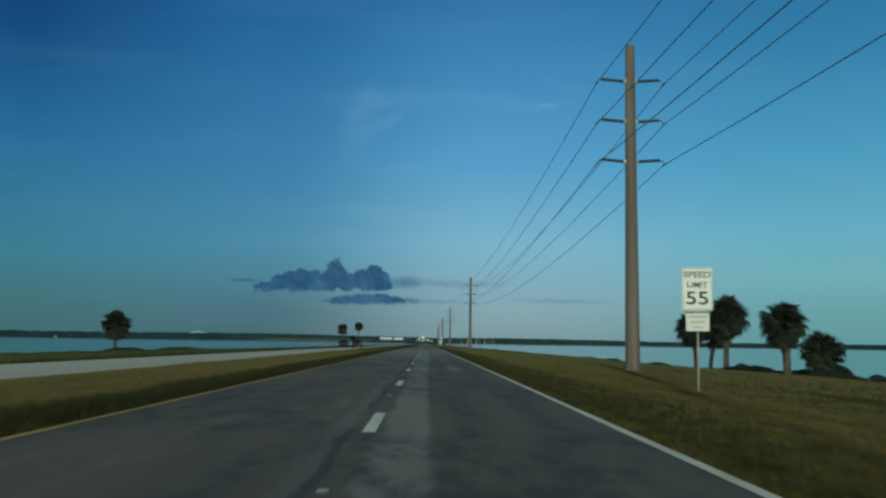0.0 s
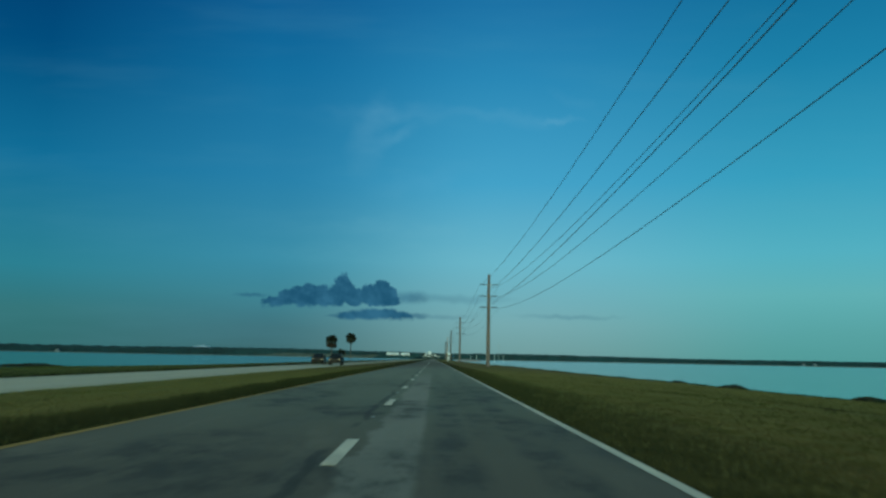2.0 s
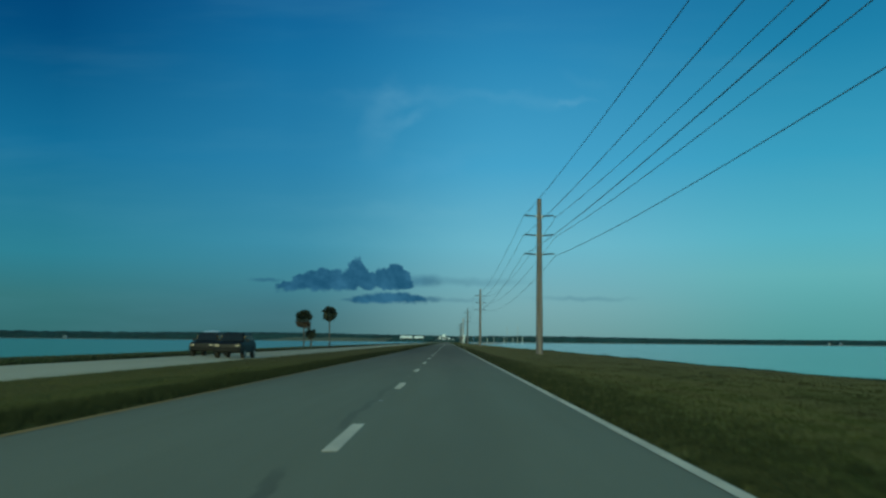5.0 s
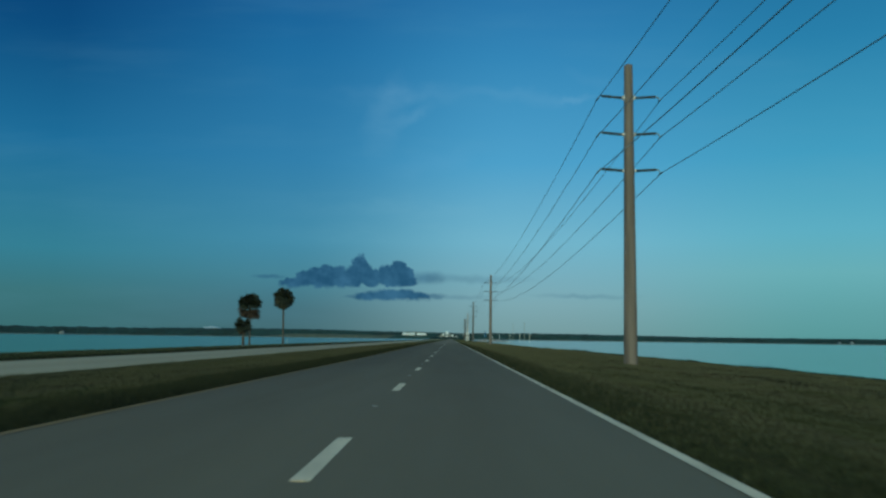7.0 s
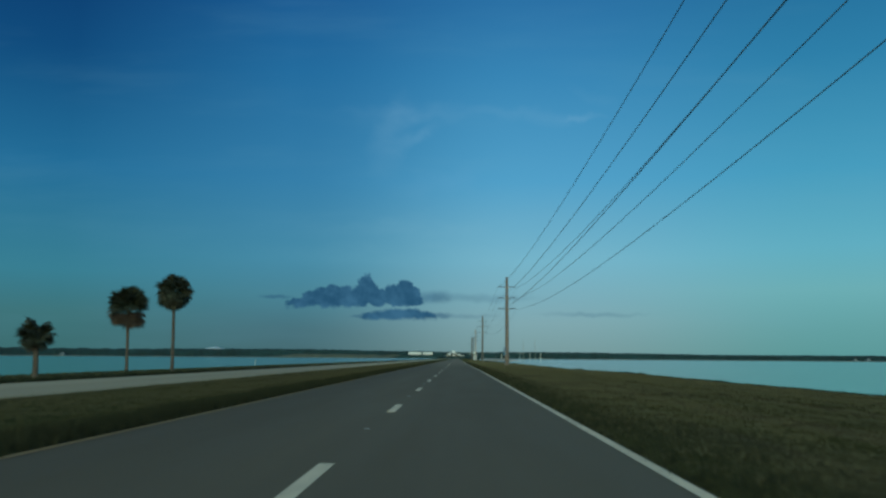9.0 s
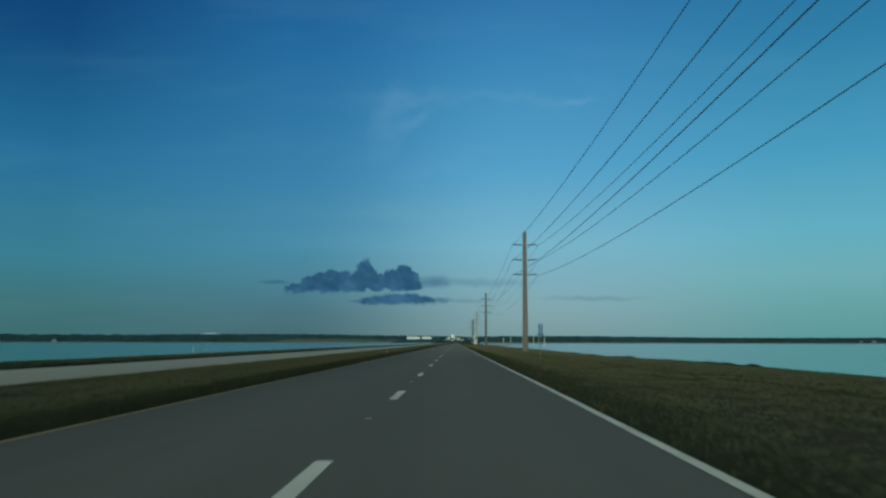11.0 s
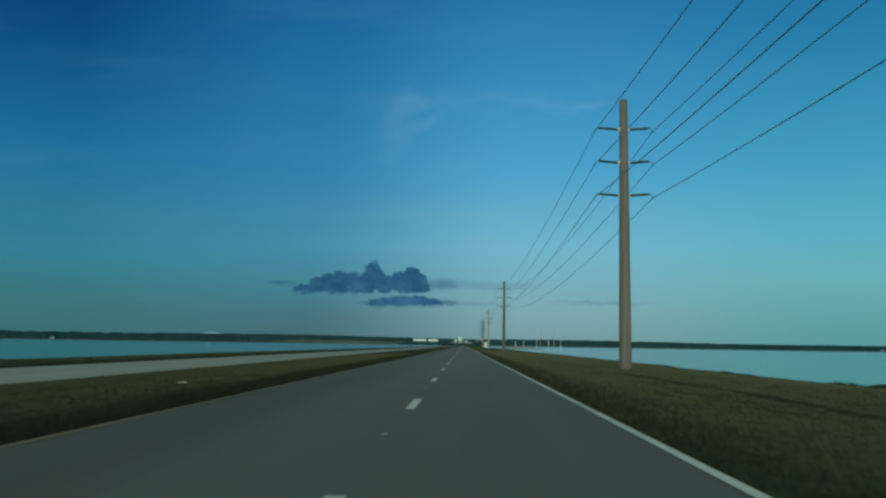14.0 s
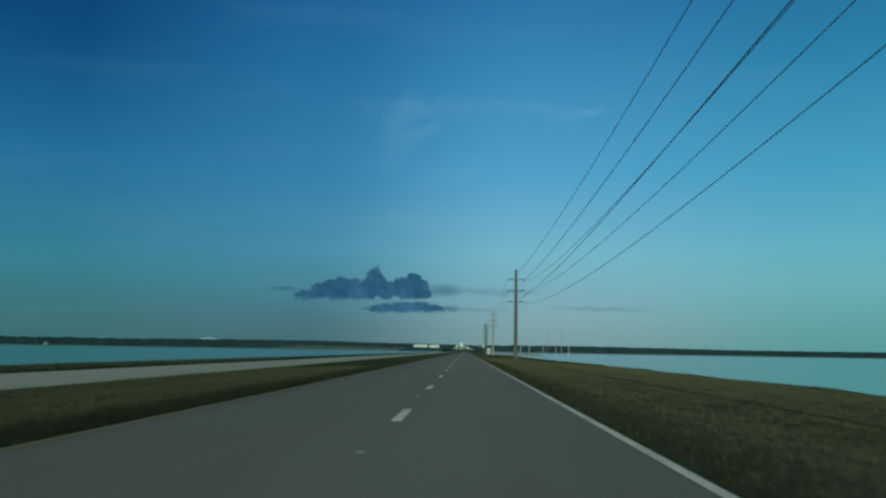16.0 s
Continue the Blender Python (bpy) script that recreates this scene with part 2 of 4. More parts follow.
def asphalt_material(name, worn, lo, hi, levels):
    m, n, where, bsdf = surface(name, 0.84, 0.0, 0.17)
    x, y, z = n.split(where)
    grit = n.noise(where, 55.0, 2.0, 0.7)
    long = n.noise(n.scaled(where, (1.1, 0.13, 1.0)), 1.0, 4.0, 0.6)
    broad = n.noise(n.scaled(where, (0.5, 0.02, 1.0)), 1.0, 3.0)
    new_col = n.mix(n.ramp(broad, 0.35, 0.65), lo + (1.0,), hi + (1.0,))
    col = new_col
    if worn:
        col = n.mix(n.ramp(y, 130.0, 185.0), n.mix(1.0, col, (0.94, 1.01, 0.91, 1), "MULTIPLY"), n.mix(1.0, col, (1.055, 1.005, 0.935, 1), "MULTIPLY"))
        old = n.ramp(y, 42.0, 66.0, 1.0, 0.0)
        patched = n.ramp(y, 110.0, 150.0, 1.0, 0.0)
        smudge = n.math("ADD", n.math("MULTIPLY", long, 0.6), n.math("MULTIPLY", n.noise(n.scaled(where, (1.6, 0.45, 1.0)), 1.0, 5.0, 0.65), 0.4))
        dark_col = n.mix(n.math("MULTIPLY", n.ramp(smudge, 0.50, 0.68), n.ramp(x, -0.7, 0.2, 0.85, 0.28)), (0.136, 0.114, 0.083, 1), (0.222, 0.190, 0.142, 1))
        col = n.mix(old, col, dark_col)
        # a pale strip right of the lane joint, ragged towards the joint
        wob = n.math("ADD", x, n.math("MULTIPLY", n.math("SUBTRACT", n.noise(n.scaled(where, (0.4, 0.35, 1.0)), 1.0, 4.0), 0.5), 0.5))
        ragged = n.math("ADD", x, n.math("MULTIPLY", n.math("SUBTRACT", n.noise(n.scaled(where, (1.2, 0.5, 1.0)), 1.0, 5.0, 0.65), 0.5), 0.8))
        strip = n.math("MULTIPLY", n.ramp(ragged, 0.10, 0.26), n.ramp(n.math("SUBTRACT", n.math("ADD", n.math("MULTIPLY", wob, 0.3), n.math("MULTIPLY", x, 0.7)), n.ramp(y, 15.0, 60.0, 0.0, 0.2)), 0.86, 0.72))
        strip = n.math("MULTIPLY", n.math("MULTIPLY", strip, n.ramp(y, 60.0, 125.0, 1.0, 0.0)), n.ramp(long, 0.3, 0.55, 0.65, 1.0))
        col = n.mix(n.math("MULTIPLY", strip, 0.9), col, (0.262, 0.240, 0.190, 1))
        # a thin pale rub along the left of the joint
        rub = n.math("MULTIPLY", n.math("MULTIPLY", n.ramp(ragged, -0.62, -0.45), n.ramp(ragged, -0.20, -0.34)), n.ramp(y, 30.0, 60.0, 0.45, 0.0))
        col = n.mix(rub, col, (0.205, 0.188, 0.148, 1))
        # one ragged pale repair in the right lane
        reach = n.vec("LENGTH", n.vec("MULTIPLY", n.vec("SUBTRACT", n.combine(wob, y, 0.0), (2.0, 29.5, 0.0)), (1 / 0.42, 1 / 5.0, 0.0)))
        repair = n.ramp(n.math("ADD", reach, n.math("MULTIPLY", n.noise(n.scaled(where, (2.5, 0.8, 1.0)), 1.0, 4.0, 0.6), 0.9)), 1.55, 1.15)
        col = n.mix(n.math("MULTIPLY", repair, 0.7), col, (0.240, 0.222, 0.178, 1))
        seam = n.math("MULTIPLY", n.ramp(wob, -0.31, -0.25), n.ramp(wob, -0.12, -0.18))
        broken = n.ramp(n.noise(n.scaled(where, (0.2, 0.16, 1.0)), 1.0, 3.0), 0.40, 0.50)
        seam = n.math("MULTIPLY", n.math("MULTIPLY", seam, patched), broken)
        col = n.mix(n.math("MULTIPLY", seam, n.ramp(y, 60.0, 90.0, 0.7, 0.5)), col, (0.055, 0.054, 0.047, 1))
        # dark rubbed patches in the wheel tracks
        wheel = n.math("ABSOLUTE", n.math("SUBTRACT", n.math("ABSOLUTE", n.math("SUBTRACT", x, 1.95)), 0.55))
        track = n.math("MULTIPLY", n.ramp(wheel, 0.42, 0.10), patched)
        rubbed = n.ramp(y, 84.0, 128.0, 1.0, 0.0)
        spots = n.ramp(n.noise(n.scaled(where, (1.3, 0.55, 1.0)), 1.0, 6.0, 0.7), n.ramp(y, 66.0, 90.0, 0.43, 0.50), n.ramp(y, 66.0, 90.0, 0.62, 0.66), n.ramp(y, 66.0, 90.0, 0.25, 0.08), 1.0)
        track = n.math("MAXIMUM", track, n.math("MULTIPLY", n.ramp(y, 76.0, 94.0, 1.0, 0.0), n.ramp(n.noise(n.scaled(where, (0.3, 0.08, 1.0)), 1.0, 2.0), 0.42, 0.56)))
        col = n.mix(n.math("MULTIPLY", n.math("MULTIPLY", n.math("MULTIPLY", track, spots), rubbed), 0.75), col, (0.052, 0.051, 0.045, 1))
    if worn:
        # the passing lane's colour is darkened to stand in for the lens's dim corner
        lane = n.math("MULTIPLY", n.ramp(wob, -1.0, -3.0), n.ramp(y, 110.0, 150.0))
        col = n.mix(lane, col, n.mix(1.0, col, (0.84, 0.85, 0.86, 1), "MULTIPLY"))
    col = n.mix(1.0, col, n.mix(grit, (0.75, 0.75, 0.75, 1), (1.25, 1.25, 1.25, 1)), "MULTIPLY")
    # tone by stretch, partly the pavement's own and partly painted light
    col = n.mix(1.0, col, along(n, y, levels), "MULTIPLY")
    n.put(bsdf.inputs["Base Color"], col)
    n.put(bsdf.inputs["Roughness"], n.ramp(long, 0.3, 0.7, 0.86, 0.96))
    bumped(n, bsdf, grit, 0.35, 0.006)
    return m


# a narrow trodden path that wanders across the eastern verge
PATH_Y = [0, 16, 38, 63, 100, 200, 320, 345, 380, 500]
PATH_X = [6.0, 8.6, 11.9, 15.6, 16.8, 14.0, 11.0, 9.7, 9.3, 9.0]


def path_x(y):
    return float(np.interp(y, PATH_Y, PATH_X))


def grass_material():
    m, n, where, bsdf = surface("grass_ground", 1.0, 0.0, 0.0)
    x, y, z = n.split(where)
    fine = n.noise(where, 9.0, 4.0, 0.7)
    clump = n.noise(n.scaled(where, (0.9, 0.22, 1.0)), 1.0, 5.0, 0.65)
    rows = n.noise(n.scaled(where, (0.55, 0.012, 1.0)), 1.0, 3.0)
    field = n.noise(n.scaled(where, (0.12, 0.02, 1.0)), 1.0, 3.0)
    col = n.mix(n.ramp(clump, 0.3, 0.72), (0.096, 0.098, 0.022, 1), (0.160, 0.150, 0.040, 1))
    col = n.mix(n.math("MULTIPLY", n.ramp(rows, 0.44, 0.66), 0.7), col, (0.160, 0.126, 0.046, 1))
    col = n.mix(n.math("MULTIPLY", n.ramp(rows, 0.50, 0.34), 0.5), col, (0.054, 0.062, 0.024, 1))
    col = n.mix(n.math("MULTIPLY", n.ramp(field, 0.42, 0.62), 0.5), col, (0.076, 0.070, 0.034, 1))
    col = n.mix(1.0, col, n.mix(fine, (0.65, 0.65, 0.65, 1), (1.3, 1.3, 1.3, 1)), "MULTIPLY")
    # these levels paint dimmer light into the turf of the middle stretch
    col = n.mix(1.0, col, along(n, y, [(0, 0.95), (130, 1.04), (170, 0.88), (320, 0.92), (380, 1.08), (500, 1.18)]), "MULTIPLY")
    # yellower at the start, then fresher green, duller and greyer farther on
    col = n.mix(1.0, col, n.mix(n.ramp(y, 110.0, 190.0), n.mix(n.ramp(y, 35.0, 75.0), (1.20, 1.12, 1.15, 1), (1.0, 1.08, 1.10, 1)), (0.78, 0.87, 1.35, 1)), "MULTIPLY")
    # a drier mown strip beside the road at the start
    dry = n.math("MULTIPLY", n.ramp(n.math("ADD", x, n.math("MULTIPLY", n.math("SUBTRACT", clump, 0.5), 2.0)), 10.5, 8.2), n.ramp(y, 62.0, 30.0))
    col = n.mix(dry, col, n.mix(1.0, col, (1.50, 1.24, 1.15, 1), "MULTIPLY"))
    # eastern verge ground darkened further, painting shade into the gaps of its turf
    col = n.mix(1.0, col, n.mix(n.ramp(x, 1.0, 5.0), (1, 1, 1, 1), n.mix(n.ramp(y, 130.0, 175.0), (0.80, 0.80, 0.80, 1), n.mix(n.ramp(y, 560.0, 760.0), (0.90, 0.86, 0.90, 1), (1.05, 1.0, 1.0, 1)))), "MULTIPLY")
    # a narrow trodden track past the foot of the poles
    walked = n.math("MULTIPLY", n.stops(n.math("DIVIDE", y, 500.0, clamp=True), [(p / 500, (q / 20, q / 20, q / 20, 1)) for p, q in zip(PATH_Y, PATH_X)]), 20.0)
    near = n.math("ABSOLUTE", n.math("SUBTRACT", n.math("ADD", x, n.math("MULTIPLY", n.math("SUBTRACT", clump, 0.5), 0.8)), walked))
    track = n.math("MULTIPLY", n.ramp(near, 0.60, 0.20), n.ramp(n.noise(n.scaled(where, (0.1, 0.06, 1.0)), 1.0, 3.0), 0.40, 0.54, 0.10, 1.0))
    col = n.mix(n.math("MULTIPLY", track, n.ramp(y, 380.0, 420.0, 0.65, 0.30)), col, (0.034, 0.033, 0.018, 1))
    # the median is paler than the eastern verge at first, darker farther on
    col = n.mix(1.0, col, n.mix(n.ramp(x, 1.0, -1.0), (1, 1, 1, 1), n.mix(n.ramp(y, 130.0, 180.0), (1.16, 1.13, 1.1, 1), (0.74, 0.76, 0.80, 1))), "MULTIPLY")
    # the western bank is greener and darker
    col = n.mix(1.0, col, n.mix(n.ramp(x, -19.0, -20.2), (1, 1, 1, 1), (0.80, 0.90, 0.95, 1)), "MULTIPLY")
    # thatch and soil darkened to paint in shade between blades; farther on the turf is closed
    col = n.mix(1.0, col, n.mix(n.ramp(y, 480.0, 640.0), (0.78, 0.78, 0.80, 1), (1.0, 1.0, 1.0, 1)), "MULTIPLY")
    n.put(bsdf.inputs["Base Color"], col)
    bumped(n, bsdf, n.math("ADD", fine, n.math("MULTIPLY", clump, 0.6)), 0.6, 0.05)
    return m


def blade_material(name, lo, hi, later=1.0):
    m, n, where, bsdf = surface(name, 0.9, 0.0, 0.0)
    rnd = n.add("ShaderNodeNewGeometry").outputs["Random Per Island"]
    patch = n.noise(n.scaled(where, (0.4, 0.03, 1.0)), 1.0, 3.0)
    col = n.mix(n.math("ADD", n.math("MULTIPLY", rnd, 0.5), n.math("MULTIPLY", patch, 0.5)), lo + (1.0,), hi + (1.0,))
    y = n.split(where)[1]
    col = n.mix(n.ramp(y, 70.0, 130.0), col, n.mix(1.0, col, (later, later, later, 1), "MULTIPLY"))
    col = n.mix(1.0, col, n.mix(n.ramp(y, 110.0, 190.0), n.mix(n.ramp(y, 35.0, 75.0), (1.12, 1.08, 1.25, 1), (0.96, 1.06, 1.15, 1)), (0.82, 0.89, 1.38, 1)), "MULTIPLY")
    # blades get painted light levels too, much like the turf below
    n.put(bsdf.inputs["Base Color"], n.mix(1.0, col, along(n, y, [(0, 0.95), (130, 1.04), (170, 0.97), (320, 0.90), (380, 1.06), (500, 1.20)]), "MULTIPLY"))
    return m


def water_material():
    m, n, where, bsdf = surface("lagoon_water", 0.12, 0.0, 0.5)
    n.put(bsdf.inputs["Base Color"], n.mix(n.noise(where, 0.01, 3.0), (0.034, 0.168, 0.112, 1), (0.048, 0.192, 0.130, 1)))
    bsdf.inputs["IOR"].default_value = 1.33
    ripple = n.math("ADD", n.noise(n.scaled(where, (0.9, 1.6, 1.0)), 1.0, 3.0), n.math("MULTIPLY", n.noise(where, 0.15, 2.0), 2.0))
    bumped(n, bsdf, ripple, 0.25, 0.06)
    return m


def paint_material(name, colour, wear, rubbed=0.0):
    m, n, where, bsdf = surface(name, 0.75, 0.0, 0.1)
    chips = n.noise(where, 22.0, 5.0, 0.7)
    stain = n.noise(n.scaled(where, (2.0, 0.5, 1.0)), 1.0, 3.0)
    col = n.mix(n.ramp(stain, 0.3, 0.75), colour + (1.0,), tuple(c * 0.72 for c in colour) + (1.0,))
    if rubbed:
        # the paint grows thin and dusty farther down the road
        thin = n.math("MULTIPLY", n.ramp(n.split(where)[1], 85.0, 165.0), n.ramp(stain, 0.25, 0.7, rubbed, rubbed * 0.8))
        col = n.mix(thin, col, (0.150, 0.128, 0.098, 1))
    n.put(bsdf.inputs["Base Color"], n.mix(n.math("MULTIPLY", n.ramp(chips, 0.60, 0.72), wear), col, (0.07, 0.07, 0.07, 1)))
    bumped(n, bsdf, chips, 0.2, 0.004)
    return m


def concrete_material(name, colour):
    m, n, where, bsdf = surface(name, 0.85, 0.0, 0.3)
    grain = n.noise(where, 18.0, 4.0, 0.65)
    streaks = n.noise(n.scaled(where, (3.0, 3.0, 0.16)), 1.0, 4.0, 0.6)
    col = n.mix(n.ramp(streaks, 0.32, 0.7), tuple(c * 0.70 for c in colour) + (1.0,), tuple(c * 1.12 for c in colour) + (1.0,))
    col = n.mix(1.0, col, n.mix(grain, (0.85, 0.85, 0.85, 1), (1.12, 1.12, 1.12, 1)), "MULTIPLY")
    n.put(bsdf.inputs["Base Color"], col)
    bumped(n, bsdf, grain, 0.3, 0.01)
    return m


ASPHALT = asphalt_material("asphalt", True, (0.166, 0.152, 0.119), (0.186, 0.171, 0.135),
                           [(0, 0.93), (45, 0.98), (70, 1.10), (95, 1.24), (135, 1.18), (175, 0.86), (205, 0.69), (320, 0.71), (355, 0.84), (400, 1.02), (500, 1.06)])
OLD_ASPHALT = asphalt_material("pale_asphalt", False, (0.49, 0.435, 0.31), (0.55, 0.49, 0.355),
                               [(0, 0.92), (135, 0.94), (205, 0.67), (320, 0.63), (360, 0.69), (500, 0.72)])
GRASS = grass_material()
BLADES = blade_material("grass_blades", (0.088, 0.087, 0.036), (0.108, 0.103, 0.046))
MEDIAN_BLADES = blade_material("median_grass_blades", (0.088, 0.087, 0.036), (0.108, 0.103, 0.046), 0.76)
BANK_BLADES = blade_material("bank_grass_blades", (0.048, 0.056, 0.026), (0.070, 0.076, 0.034))
# edge grass coloured dark, painting in the shade within its dense blades
SHADED_BLADES = blade_material("shaded_grass_blades", (0.022, 0.026, 0.012), (0.042, 0.044, 0.019))
# darker again, for the painted shade line beside the pale road
SHADED_EDGE_BLADES = blade_material("shaded_edge_blades", (0.015, 0.018, 0.009), (0.028, 0.030, 0.015))
REEDS = blade_material("shore_weeds", (0.012, 0.024, 0.013), (0.026, 0.040, 0.020))
WATER = water_material()
WHITE_LINE = paint_material("white_road_paint", (0.72, 0.64, 0.49), 0.6)
YELLOW_LINE = paint_material("yellow_road_paint", (0.46, 0.30, 0.09), 0.5, 0.72)
CONCRETE = concrete_material("spun_concrete", (0.130, 0.119, 0.119))
PALE_POLE = concrete_material("pale_pole_concrete", (0.30, 0.28, 0.275))
GREY_CONCRETE = concrete_material("weathered_grey_concrete", (0.105, 0.105, 0.108))
PALE_CONCRETE = concrete_material("pale_concrete", (0.62, 0.60, 0.56))
DARK_POLYMER = plain("dark_polymer", (0.030, 0.044, 0.056), 0.5)
STEEL = plain("galvanised_steel", (0.28, 0.29, 0.28), 0.5, 0.4)
DARK_STEEL = plain("weathered_steel", (0.11, 0.115, 0.12), 0.6, 0.3)
FLANGE = plain("dull_zinc", (0.40, 0.42, 0.44), 0.6)
PILE = plain("pile_concrete", (0.46, 0.50, 0.54), 0.8)
SAND = plain("pale_sand", (0.36, 0.32, 0.26), 0.9, 0.0, 0.6, 0.25)
CABLE = plain("weathered_aluminium", (0.13, 0.20, 0.27), 0.8, 0.0)
SIGN_WHITE = plain("white_sign_sheet", (0.52, 0.60, 0.68), 0.45, 0.0, 3.0, 0.06)
SIGN_BLACK = plain("black_sign_ink", (0.02, 0.022, 0.022), 0.5)
SIGN_GREY = plain("grey_sign_ink", (0.30, 0.30, 0.29), 0.5)
SIGN_BLUE = plain("blue_sign_sheet", (0.002, 0.055, 0.15), 0.8, 0.0, 3.0, 0.1)
SIGN_PALE = plain("pale_blue_sign_ink", (0.05, 0.16, 0.26), 0.45)
SLIM_BARK = plain("dark_palm_bark", (0.052, 0.050, 0.050), 0.95, 0.0, 14.0, 0.4, 0.8)
BARK = plain("palm_bark", (0.070, 0.062, 0.058), 0.95, 0.0, 14.0, 0.4, 0.8)
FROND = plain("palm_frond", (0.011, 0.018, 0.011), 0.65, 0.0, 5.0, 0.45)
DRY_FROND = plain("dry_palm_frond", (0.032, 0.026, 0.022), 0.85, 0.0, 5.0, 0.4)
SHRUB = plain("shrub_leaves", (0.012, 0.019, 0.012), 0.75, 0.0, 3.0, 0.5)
# blue haze of the distance is painted into the trees' colour
HAZED_TREES = plain("hazed_far_trees", (0.008, 0.030, 0.040), 0.95, 0.0, 0.05, 0.35)
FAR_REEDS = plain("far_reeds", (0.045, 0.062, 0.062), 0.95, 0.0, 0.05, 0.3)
# land raised in tone, painting the bright glare along the far waterline
FAR_LAND = plain("far_land", (0.19, 0.185, 0.165), 0.95, 0.0, 0.02, 0.3)
# blue in these far walls offsets the warm sun falling on them
SHORE_WALL = plain("dull_blue_wall", (0.11, 0.155, 0.20), 0.8, 0.0, 0.2, 0.1)
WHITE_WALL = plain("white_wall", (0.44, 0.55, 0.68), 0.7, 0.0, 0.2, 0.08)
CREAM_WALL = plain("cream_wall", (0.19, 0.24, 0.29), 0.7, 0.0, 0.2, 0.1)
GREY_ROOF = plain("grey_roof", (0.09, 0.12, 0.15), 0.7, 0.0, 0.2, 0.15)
DARK_GLASS = plain("dark_glass", (0.012, 0.016, 0.02), 0.12, 0.0, 1.0, 0.1, 0.0, 0.3)
CAR_PAINT = plain("dark_car_paint", (0.008, 0.010, 0.012), 0.5, 0.0, 1.0, 0.1, 0.0, 0.1)
TYRE = plain("tyre_rubber", (0.018, 0.018, 0.018), 0.85)
LAMP_GLASS = plain("lamp_glass", (0.16, 0.16, 0.16), 0.2)
LITTER = plain("pale_litter", (0.42, 0.44, 0.42), 0.8, 0.0, 12.0, 0.2)
REFLECTOR = plain("marker_plastic", (0.26, 0.26, 0.24), 0.35)


# ---- mesh helpers ----
def as_object(name, bm, material, parent=None, label="", smooth=False):
    me = bpy.data.meshes.new(name)
    bm.to_mesh(me)
    bm.free()
    if smooth:
        me.polygons.foreach_set("use_smooth", [True] * len(me.polygons))
    me.materials.append(material)
    ob = new(name, me)
    if parent:
        ob.parent = parent
    if label:
        tagged(ob, label)
    return ob


def part(name, bm, material, parent, label="", smooth=False):
    return as_object(name, bm, material, parent, label, smooth)


def shared(name, mesh, parent, m):
    ob = new(name, mesh)
    ob.parent = parent
    ob.matrix_basis = m
    return ob


def sheet(name, verts, faces, material, smooth=False):
    me = bpy.data.meshes.new(name)
    me.from_pydata(verts, [], faces)
    me.update()
    if smooth:
        me.polygons.foreach_set("use_smooth", [True] * len(me.polygons))
    me.materials.append(material)
    return new(name, me)


def box(bm, x0, y0, z0, x1, y1, z1, bevel=0.0):
    v = [bm.verts.new(p) for p in ((x0, y0, z0), (x1, y0, z0), (x1, y1, z0), (x0, y1, z0), (x0, y0, z1), (x1, y0, z1), (x1, y1, z1), (x0, y1, z1))]
    fs = [bm.faces.new([v[i] for i in f]) for f in ((3, 2, 1, 0), (4, 5, 6, 7), (0, 1, 5, 4), (1, 2, 6, 5), (2, 3, 7, 6), (3, 0, 4, 7))]
    if bevel:
        bmesh.ops.bevel(bm, geom=list({e for f in fs for e in f.edges}), offset=bevel, segments=2, affect="EDGES")


def tube(bm, points, radii, sides=10, caps=True):
    """A tube along points, of the radii given."""
    rings = []
    for i, p in enumerate(points):
        p = Vector(p)
        d = (Vector(points[min(i + 1, len(points) - 1)]) - Vector(points[max(i - 1, 0)])).normalized()
        up = Vector((0, 0, 1)) if abs(d.z) < 0.9 else Vector((1, 0, 0))
        a = d.cross(up).normalized()
        b = a.cross(d).normalized()
        r = radii[i] if hasattr(radii, "__len__") else radii
        rings.append([bm.verts.new(p + a * math.cos(6.28319 * k / sides) * r + b * math.sin(6.28319 * k / sides) * r) for k in range(sides)])
    for q, r in zip(rings, rings[1:]):
        for k in range(sides):
            bm.faces.new((q[k], q[(k + 1) % sides], r[(k + 1) % sides], r[k]))
    if caps:
        bm.faces.new(rings[0][::-1])
        bm.faces.new(rings[-1])


def root(name, m, label, category, group="", kind=""):
    e = new(name)
    e.empty_display_size = 0.2
    e.matrix_basis = m
    return tagged(e, label, category, group, kind)


rng = random.Random(11)
DASH = 12.192
ROAD_END = 2850.0

# ---- ground ----
PROFILE = [(-60, -2.6), (-36, -1.7), (-33, -1.1), (-30.5, -0.45), (-28, -0.18), (-25, -0.09), (-22, -0.06), (-20.2, -0.12), (-19.5, -0.22),
           (-12.7, -0.22), (-12.2, -0.17), (-9, -0.12), (-5.4, 0.0), (-4.55, 0.02), (-4.25, -0.06), (3.58, -0.06), (3.82, -0.01), (6, -0.10), (12, -0.25), (20, -0.62),
           (29, -1.05), (31.5, -1.22), (35, -1.7), (50, -2.4)]
PX, PZ = [p[0] for p in PROFILE], [p[1] for p in PROFILE]

# painted edges shifted against the lane dashes by stretch, to fit the camera's view
STATIONS = [0, 45, 95, 160, 220, 285, 340, 400]
YELLOW_AT = [-4.0, -4.02, -4.09, -3.95, -3.7, -3.96, -3.98, -3.97]
WHITE_AT = [3.41, 3.47, 3.49, 3.53, 3.55, 3.55, 3.36, 3.32]


def yellow_x(y):
    return float(np.interp(y, STATIONS, YELLOW_AT))


def white_x(y):
    return float(np.interp(y, STATIONS, WHITE_AT))


